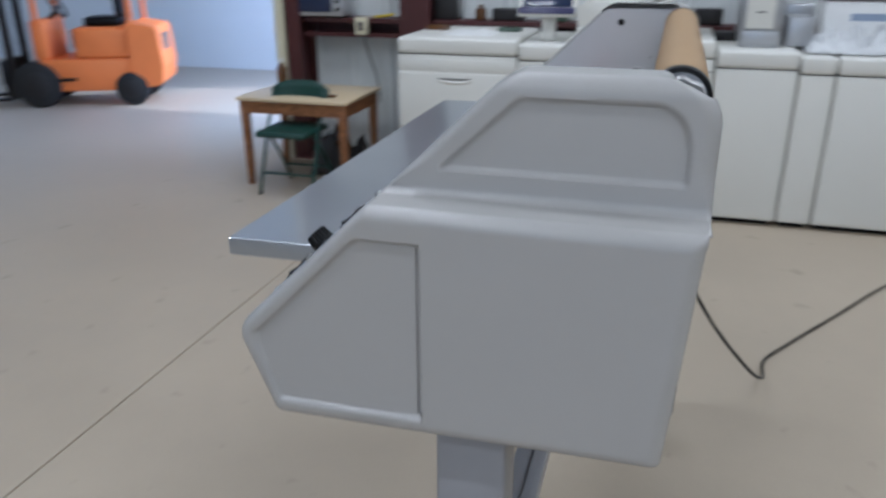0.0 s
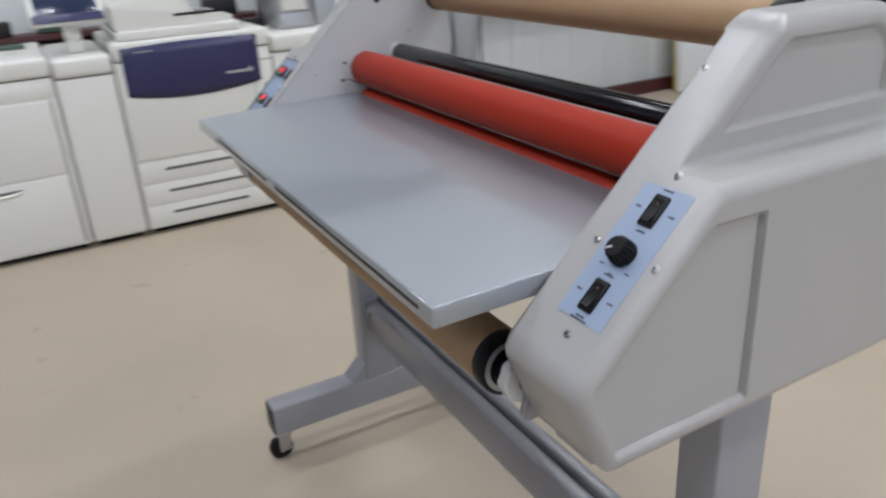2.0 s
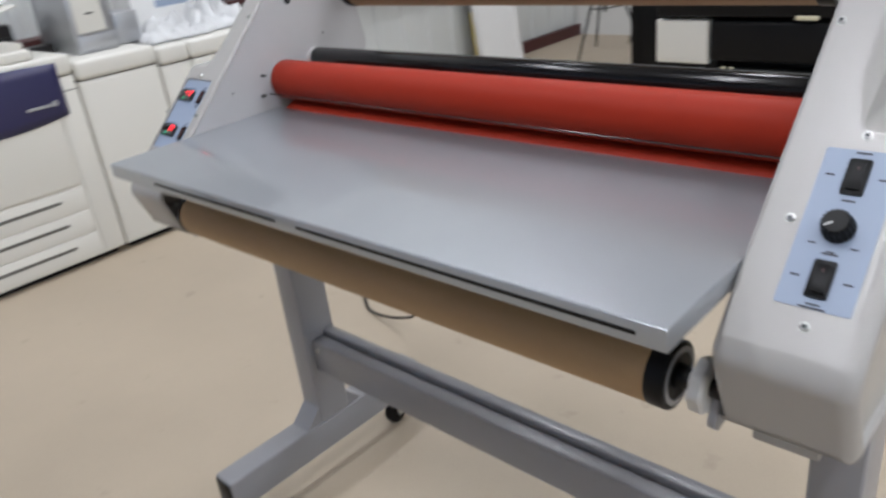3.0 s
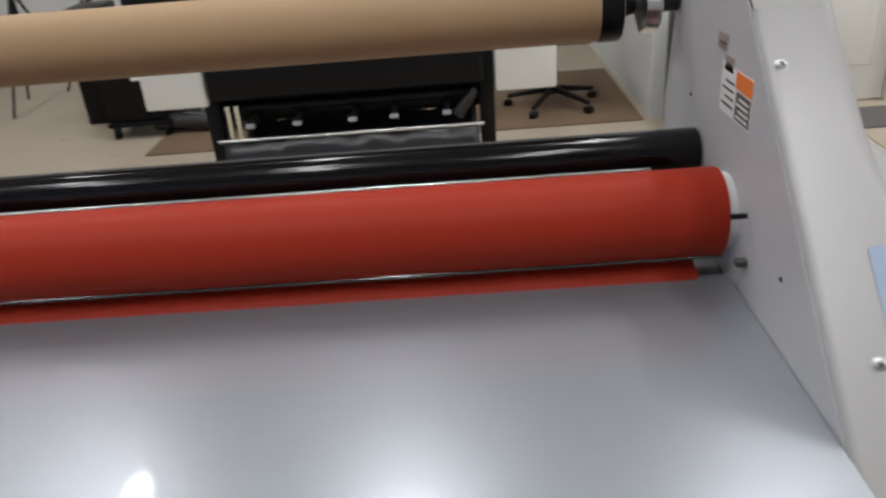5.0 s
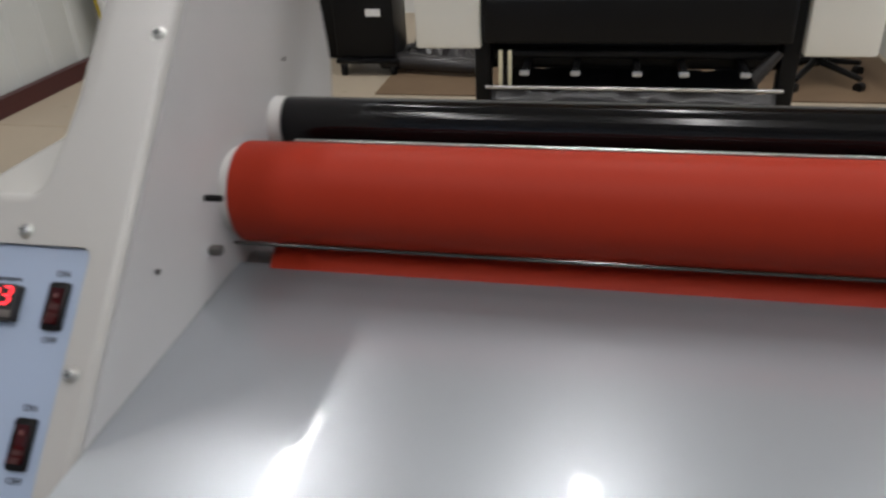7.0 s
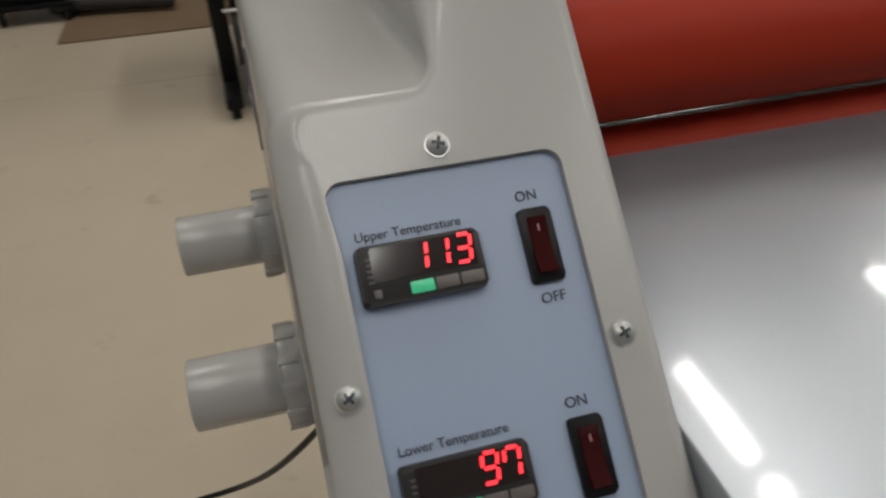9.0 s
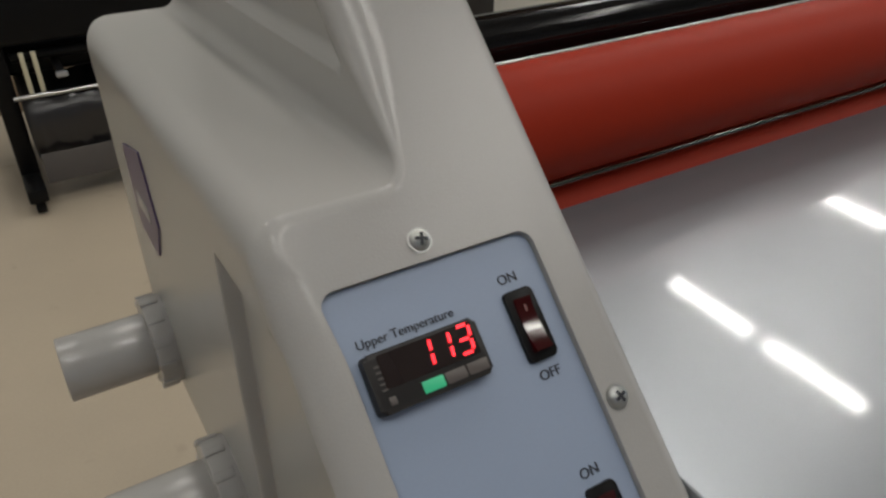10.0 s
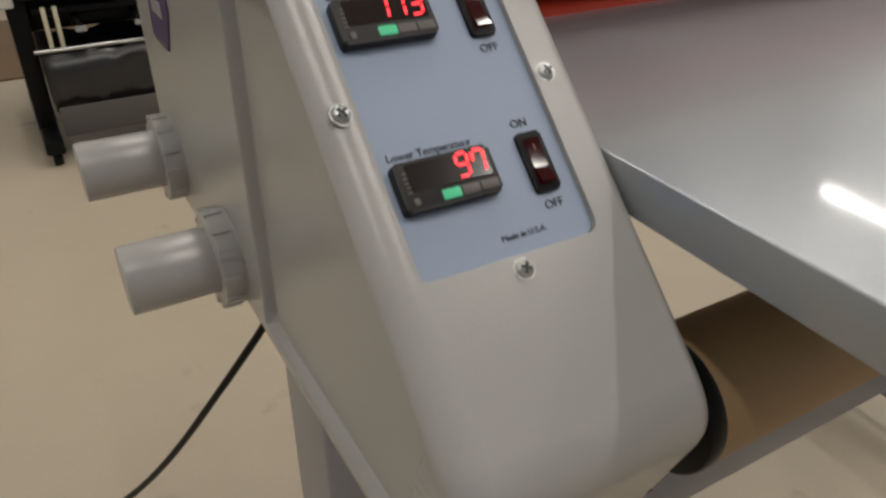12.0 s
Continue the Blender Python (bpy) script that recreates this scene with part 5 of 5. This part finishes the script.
truck("grille", box(0.985, 1.005, -0.20, 0.20, 0.52, 0.92, bevel=0.004), PRINTER_GAP, label="dark radiator grille")
truck("cowl", box(-0.62, -0.42, -0.40, 0.40, 0.60, 1.12, bevel=0.04, seg=3), ORANGE)
truck("step_plate", box(-0.42, -0.12, -0.47, 0.47, 0.34, 0.38, bevel=0.006), BLACK_PLASTIC)
truck("side_panel", box(-0.40, 0.30, 0.441, 0.452, 0.42, 0.60, bevel=0.003), ORANGE)
truck("side_recess", box(-0.38, -0.14, 0.442, 0.456, 0.66, 0.92, bevel=0.004), BLACK_PLASTIC)
seat_ = truck("seat", box(0.02, 0.50, -0.24, 0.24, 1.02, 1.14, bevel=0.04, seg=3), BLACK_PLASTIC, label="black vinyl driver's seat")
truck("seat_back", box(0.42, 0.54, -0.23, 0.23, 1.14, 1.52, bevel=0.04, seg=3), BLACK_PLASTIC, seat_)
truck("steering_wheel", ring((-0.36, 0, 1.26), (-0.335, 0, 1.275), 0.17, 0.145, n=32), BLACK_PLASTIC)
truck("steering_column", cyl((-0.48, 0, 1.08), (-0.345, 0, 1.265), 0.03, n=16), BLACK_PLASTIC)
for s in (-1, 1):
    for x, z0 in ((-0.52, 1.10), (0.66, 1.06)):
        truck("guard_post", box(x - 0.03, x + 0.03, s * 0.40 - 0.03, s * 0.40 + 0.03, z0, 2.10, bevel=0.006), ORANGE)
    for k, (x, r) in enumerate(((-0.62, 0.30), (0.58, 0.22))):
        w = truck("wheel", cyl((x, s * 0.33, r), (x, s * 0.475, r), r, n=40, bevel=0.03), TYRE, label="black solid rubber tyre")
        truck("rim", cyl((x, s * 0.470, r), (x, s * 0.482, r), r * 0.55, n=28, bevel=0.006), DARK_GREY, w)
    truck("mast_channel", box(-1.02, -0.92, s * 0.26 - 0.04, s * 0.26 + 0.04, 0.10, 2.05, bevel=0.006), DARK_GREY)
    truck("fork", box(-1.95, -1.06, s * 0.22 - 0.05, s * 0.22 + 0.05, 0.06, 0.10, bevel=0.006), DARK_GREY)
    truck("fork_shank", box(-1.10, -1.06, s * 0.22 - 0.05, s * 0.22 + 0.05, 0.10, 0.60, bevel=0.006), DARK_GREY)
truck("mast_brace", box(-1.0, -0.94, -0.22, 0.22, 0.30, 0.42, bevel=0.006), DARK_GREY)
truck("mast_brace", box(-1.0, -0.94, -0.22, 0.22, 1.80, 1.92, bevel=0.006), DARK_GREY)
truck("carriage", box(-1.06, -1.02, -0.42, 0.42, 0.30, 0.60, bevel=0.006), DARK_GREY)
b = box(-0.55, 0.69, -0.43, 0.43, 2.10, 2.15, bevel=0.01)
truck("overhead_guard", b, ORANGE)

# ---- the wide-format printer behind ----
plotter = group_at("wide_format_printer", 0, 0, 0, "black wide-format printer with pale end boxes and a basket", "printer")
LX, RX, LY = -0.775, 0.492, 3.185
part("printer_body", box(LX - 0.30, RX + 0.30, LY + 0.02, LY + 0.62, 0.800, 1.08, bevel=0.02, seg=3), BLACK_PLASTIC, plotter)
part("front_lid", box(LX - 0.27, RX + 0.27, LY - 0.04, LY + 0.019, 0.815, 0.98, bevel=0.012, seg=3), BLACK_PLASTIC, plotter)
for x in (-0.30, 0.22):
    part("lid_tab", box(x - 0.05, x + 0.05, LY - 0.052, LY - 0.041, 0.806, 0.826, bevel=0.003), CREAM, plotter)
part("paper_guide", box(LX + 0.01, RX - 0.01, LY - 0.03, LY + 0.45, 0.600, 0.795, bevel=0.02, seg=3), BLACK_PLASTIC, plotter)
part("lower_guide", box(LX + 0.01, RX - 0.01, LY + 0.10, LY + 0.40, 0.46, 0.598, bevel=0.02, seg=3), BLACK_PLASTIC, plotter)
part("left_box", box(LX - 0.290, LX - 0.002, LY - 0.01, LY + 0.50, 0.575, 0.797, bevel=0.012, seg=3), PRINTER_WHITE, plotter, "pale plastic end box")
part("right_box", box(RX + 0.040, RX + 0.315, LY - 0.01, LY + 0.50, 0.550, 0.797, bevel=0.012, seg=3), PRINTER_WHITE, plotter, "pale plastic end box")
for x in (LX, RX):
    lg = part("leg", box(x - 0.035, x + 0.035, LY + 0.02, LY + 0.10, 0.075, 0.80, bevel=0.008), BLACK_PLASTIC, plotter)
    part("foot", box(x - 0.035, x + 0.035, LY - 0.16, LY + 0.55, 0.050, 0.105, bevel=0.010), BLACK_PLASTIC, plotter)
    for y in (LY - 0.12, LY + 0.50):
        part("caster", cyl((x - 0.018, y, 0.028), (x + 0.018, y, 0.028), 0.028, n=24, bevel=0.004), BLACK_PLASTIC, plotter)
for x in (-0.580, -0.367, -0.116, 0.070, 0.307):
    part("wheel_clip", box(x - 0.020, x + 0.020, LY - 0.105, LY - 0.085, 0.490, 0.508, bevel=0.003), SILVER, plotter, "small silver clip")
    part("clip_arm", box(x - 0.012, x + 0.012, LY - 0.084, LY + 0.11, 0.478, 0.518, bevel=0.003), BLACK_PLASTIC, plotter)
part("spindle", cyl((LX + 0.05, LY + 0.05, 0.545), (RX - 0.05, LY + 0.05, 0.545), 0.022, n=24), BLACK_PLASTIC, plotter)
for x in (LX + 0.085, LX + 0.125):
    part("wooden_stick", box(x - 0.008, x + 0.008, LY - 0.03, LY - 0.014, 0.415, 0.575, bevel=0.002), CREAM, plotter, "pale wooden stick")
part("wire_bundle", cyl((RX - 0.14, LY - 0.02, 0.46), (RX - 0.05, LY - 0.01, 0.57), 0.030, 0.018, n=14), DARK_GREY, plotter)
part("basket_rail", cyl((LX + 0.02, LY - 0.04, 0.418), (RX - 0.02, LY - 0.04, 0.418), 0.008, n=14), ALU, plotter, "bare metal basket rail")
b = bmesh.new()
rows = []
for i in range(31):
    u = i / 30
    x = LX + 0.045 + (RX - LX - 0.09) * u
    row = []
    for k, (y, z) in enumerate(((-0.045, 0.412), (-0.055, 0.33), (-0.060, 0.24), (-0.02, 0.17), (0.10, 0.13), (0.25, 0.14), (0.34, 0.22), (0.36, 0.40))):
        w = 0.034 * noise.noise(Vector((u * 11, k * 0.9, 1.3))) + 0.020 * noise.noise(Vector((u * 31, k * 1.7, 4.3)))
        row.append(b.verts.new((x, LY + y + w, z + w * 0.6)))
    rows.append(row)
for r0, r1 in zip(rows, rows[1:]):
    for k in range(7):
        b.faces.new((r0[k], r1[k], r1[k + 1], r0[k + 1]))
part("basket", b, VINYL, plotter, "dark shiny crumpled catch basket", smooth=70).modifiers.new("thick", "SOLIDIFY").thickness = 0.003
part("basket_flap", box(LX + 0.05, RX - 0.06, LY - 0.075, LY - 0.068, 0.085, 0.205, bevel=0.002), MAT_GREY, plotter)

# mats
for x0, x1, y0, y1, mt, lb in ((-1.62, 1.48, 4.29, 5.6, MAT_BROWN, "large brown felt floor mat"), (0.55, 0.83, 3.62, 3.93, MAT_GREY, "small dark grey floor mat"), (2.03, 2.90, 3.86, 4.22, MAT_GREY, "thin dark doormat before the white door")):
    tagged(part("floor_mat", box(x0, x1, y0, y1, 0.0, 0.010, bevel=0.003), mt), lb, "mat")

# loudspeaker by the office wall
spk = group_at("loudspeaker", 1.755, 4.09, 0, "black plastic loudspeaker standing on the floor", "loudspeaker")
part("cabinet", prism([(-0.14, 0.0), (0.17, 0.0), (0.17, 0.66), (-0.14, 0.66)], -0.175, 0.175, bevel=0.025, side="both"), BLACK_PLASTIC, spk)
part("grille", box(-0.145, 0.145, -0.152, -0.141, 0.05, 0.61, bevel=0.004), DARK_GREY, spk, "dark perforated grille")
part("front_mark", box(0.02, 0.075, -0.1545, -0.1522, 0.165, 0.178, bevel=0.0006), SILVER, spk)

# door of the office
door = group_at("door_1", 2.485, PY + 0.06, 0, "white six-panel door, closed", "door", kind="structure")
leaf = part("door_leaf", box(-0.455, 0.455, -0.020, 0.020, 0.008, 2.050, bevel=0.002), DOOR_WHITE, door)
for x0, x1 in ((-0.35, -0.06), (0.06, 0.35)):
    for z0, z1 in ((0.22, 0.82), (0.98, 1.55), (1.68, 1.92)):
        part("raised_panel", box(x0, x1, -0.030, -0.0205, z0, z1, bevel=0.008), DOOR_WHITE, leaf)
part("door_knob", cyl((-0.40, -0.021, 0.95), (-0.40, -0.075, 0.95), 0.026, 0.030, n=24, bevel=0.004), CHROME, leaf)
for x in (-0.50, 0.50):
    part("door_casing", box(x - 0.045, x + 0.045, -0.078, -0.062, 0.0, 2.10, bevel=0.004), DOOR_WHITE, door)
part("door_casing", box(-0.455, 0.455, -0.078, -0.062, 2.055, 2.10, bevel=0.004), DOOR_WHITE, door)

# swivel chair behind the wide printer
sw = group_at("office_chair", 0.98, 4.72, 0, "black swivel chair with a five-star base", "chair")
for k in range(5):
    a = 2 * math.pi * k / 5 + 0.4
    ca, sa = math.cos(a), math.sin(a)
    part("base_arm", cyl((0.03 * ca, 0.03 * sa, 0.12), (0.30 * ca, 0.30 * sa, 0.075), 0.022, 0.015, n=12), BLACK_PLASTIC, sw)
    part("caster", cyl((0.30 * ca - 0.02 * sa, 0.30 * sa + 0.02 * ca, 0.028), (0.30 * ca + 0.02 * sa, 0.30 * sa - 0.02 * ca, 0.028), 0.028, n=18), BLACK_PLASTIC, sw)
part("gas_post", cyl((0, 0, 0.09), (0, 0, 0.44), 0.025, n=18), BLACK_PLASTIC, sw)
part("seat", box(-0.24, 0.24, -0.24, 0.24, 0.44, 0.53, bevel=0.04, seg=4), FABRIC, sw)
part("backrest", box(-0.21, 0.21, 0.20, 0.27, 0.62, 1.06, bevel=0.03, seg=4), FABRIC, sw)
part("back_stem", box(-0.03, 0.03, 0.245, 0.262, 0.50, 0.64, bevel=0.004), BLACK_PLASTIC, sw)

# black case on a dolly
dolly = group_at("dolly", -1.78, 4.82, 0, "low black wheeled dolly carrying a case", "dolly")
part("deck", box(-0.20, 0.22, -0.16, 0.22, 0.085, 0.115, bevel=0.006), BLACK_PLASTIC, dolly)
for x in (-0.16, 0.18):
    for y in (-0.12, 0.18):
        part("caster", cyl((x - 0.015, y, 0.035), (x + 0.015, y, 0.035), 0.035, n=20, bevel=0.004), BLACK_PLASTIC, dolly)
        part("caster_fork", box(x - 0.02, x + 0.02, y - 0.02, y + 0.02, 0.058, 0.085), DARK_GREY, dolly)
case_ = group_at("flight_case", -1.78, 4.84, 0.1155, "black upright equipment case with a white label", "case")
part("case_body", box(-0.20, 0.20, -0.15, 0.18, 0, 0.62, bevel=0.012), BLACK_PLASTIC, case_)
part("label_plate", box(0.02, 0.12, -0.153, -0.1503, 0.27, 0.315), LABEL_WHITE, case_, "white paper label")
case2 = group_at("flight_case", -2.20, 5.30, 0.0, "black equipment case standing on the floor", "case")
part("case_body", box(-0.12, 0.12, -0.2, 0.2, 0, 0.80, bevel=0.012), BLACK_PLASTIC, case2)
crumpled("dust_sheet", -1.38, 5.05, 0.0105, 0.62, 0.46, 0.16, 8, FABRIC, "dark crumpled dust sheet on the mat", "cloth")
bb = group_at("backdrop_roll", -1.30, 4.72, 0.0105, "black padded bag lying beside the dolly", "bag")
part("padding", cyl((-0.40, 0.06, 0.075), (0.28, -0.05, 0.060), 0.062, 0.045, n=24, bevel=0.015), FABRIC, bb)


def tripod(x, y, h, turn, label):
    t = group_at("tripod", x, y, 0, label, "tripod", "tripods by the back wall")
    for k in range(3):
        a = turn + 2 * math.pi * k / 3
        part("leg", cyl((0.03 * math.cos(a), 0.03 * math.sin(a), h * 0.62), (0.36 * math.cos(a), 0.36 * math.sin(a), 0.0), 0.012, 0.009, n=10), BLACK_PLASTIC, t)
        part("stay", cyl((0.0, 0.0, h * 0.30), (0.19 * math.cos(a), 0.19 * math.sin(a), h * 0.32), 0.006, n=8), BLACK_PLASTIC, t)
    part("column", cyl((0, 0, h * 0.28), (0, 0, h), 0.014, n=12), BLACK_PLASTIC, t)
    part("head", box(-0.04, 0.04, -0.04, 0.04, h, h + 0.07, bevel=0.01), BLACK_PLASTIC, t)


tripod(-2.97, 5.78, 1.35, 0.3, "black camera tripod standing by the white wall")
tripod(-2.62, 6.22, 1.20, 1.1, "black light stand on three legs by the white wall")
board = group_at("framed_panel", WX + 0.20, 5.01, 0.0, "white framed panel leaning against the ribbed wall", "panel")
lean = Matrix.Rotation(radians(-6), 4, "Y")
part("sheet", placed(box(0.05, 0.07, -0.26, 0.26, 0.03, 1.55), lean), PAPER, board)
for y0, y1, z0, z1 in ((-0.30, -0.26, 0.0, 1.60), (0.26, 0.30, 0.0, 1.60), (-0.26, 0.26, 0.0, 0.04), (-0.26, 0.26, 1.56, 1.60)):
    part("frame_bar", placed(box(0.04, 0.085, y0, y1, z0 + 0.005, z1, bevel=0.004), lean), LABEL_WHITE, board)
pole = group_at("safety_pole", WX + 0.16, 4.76, 0.0, "yellow and black pole leaning on the wall", "pole")
part("lower_pole", cyl((0.04, 0, 0), (0.0, 0, 0.55), 0.030, n=16), YELLOW, pole)
part("upper_pole", cyl((0.0, 0, 0.55), (-0.03, 0, 1.20), 0.030, n=16), BLACK_PLASTIC, pole, "black upper half")
part("weight", cyl((0.05, 0.10, 0), (0.05, 0.10, 0.05), 0.11, n=28, bevel=0.01), BLACK_PLASTIC, pole)
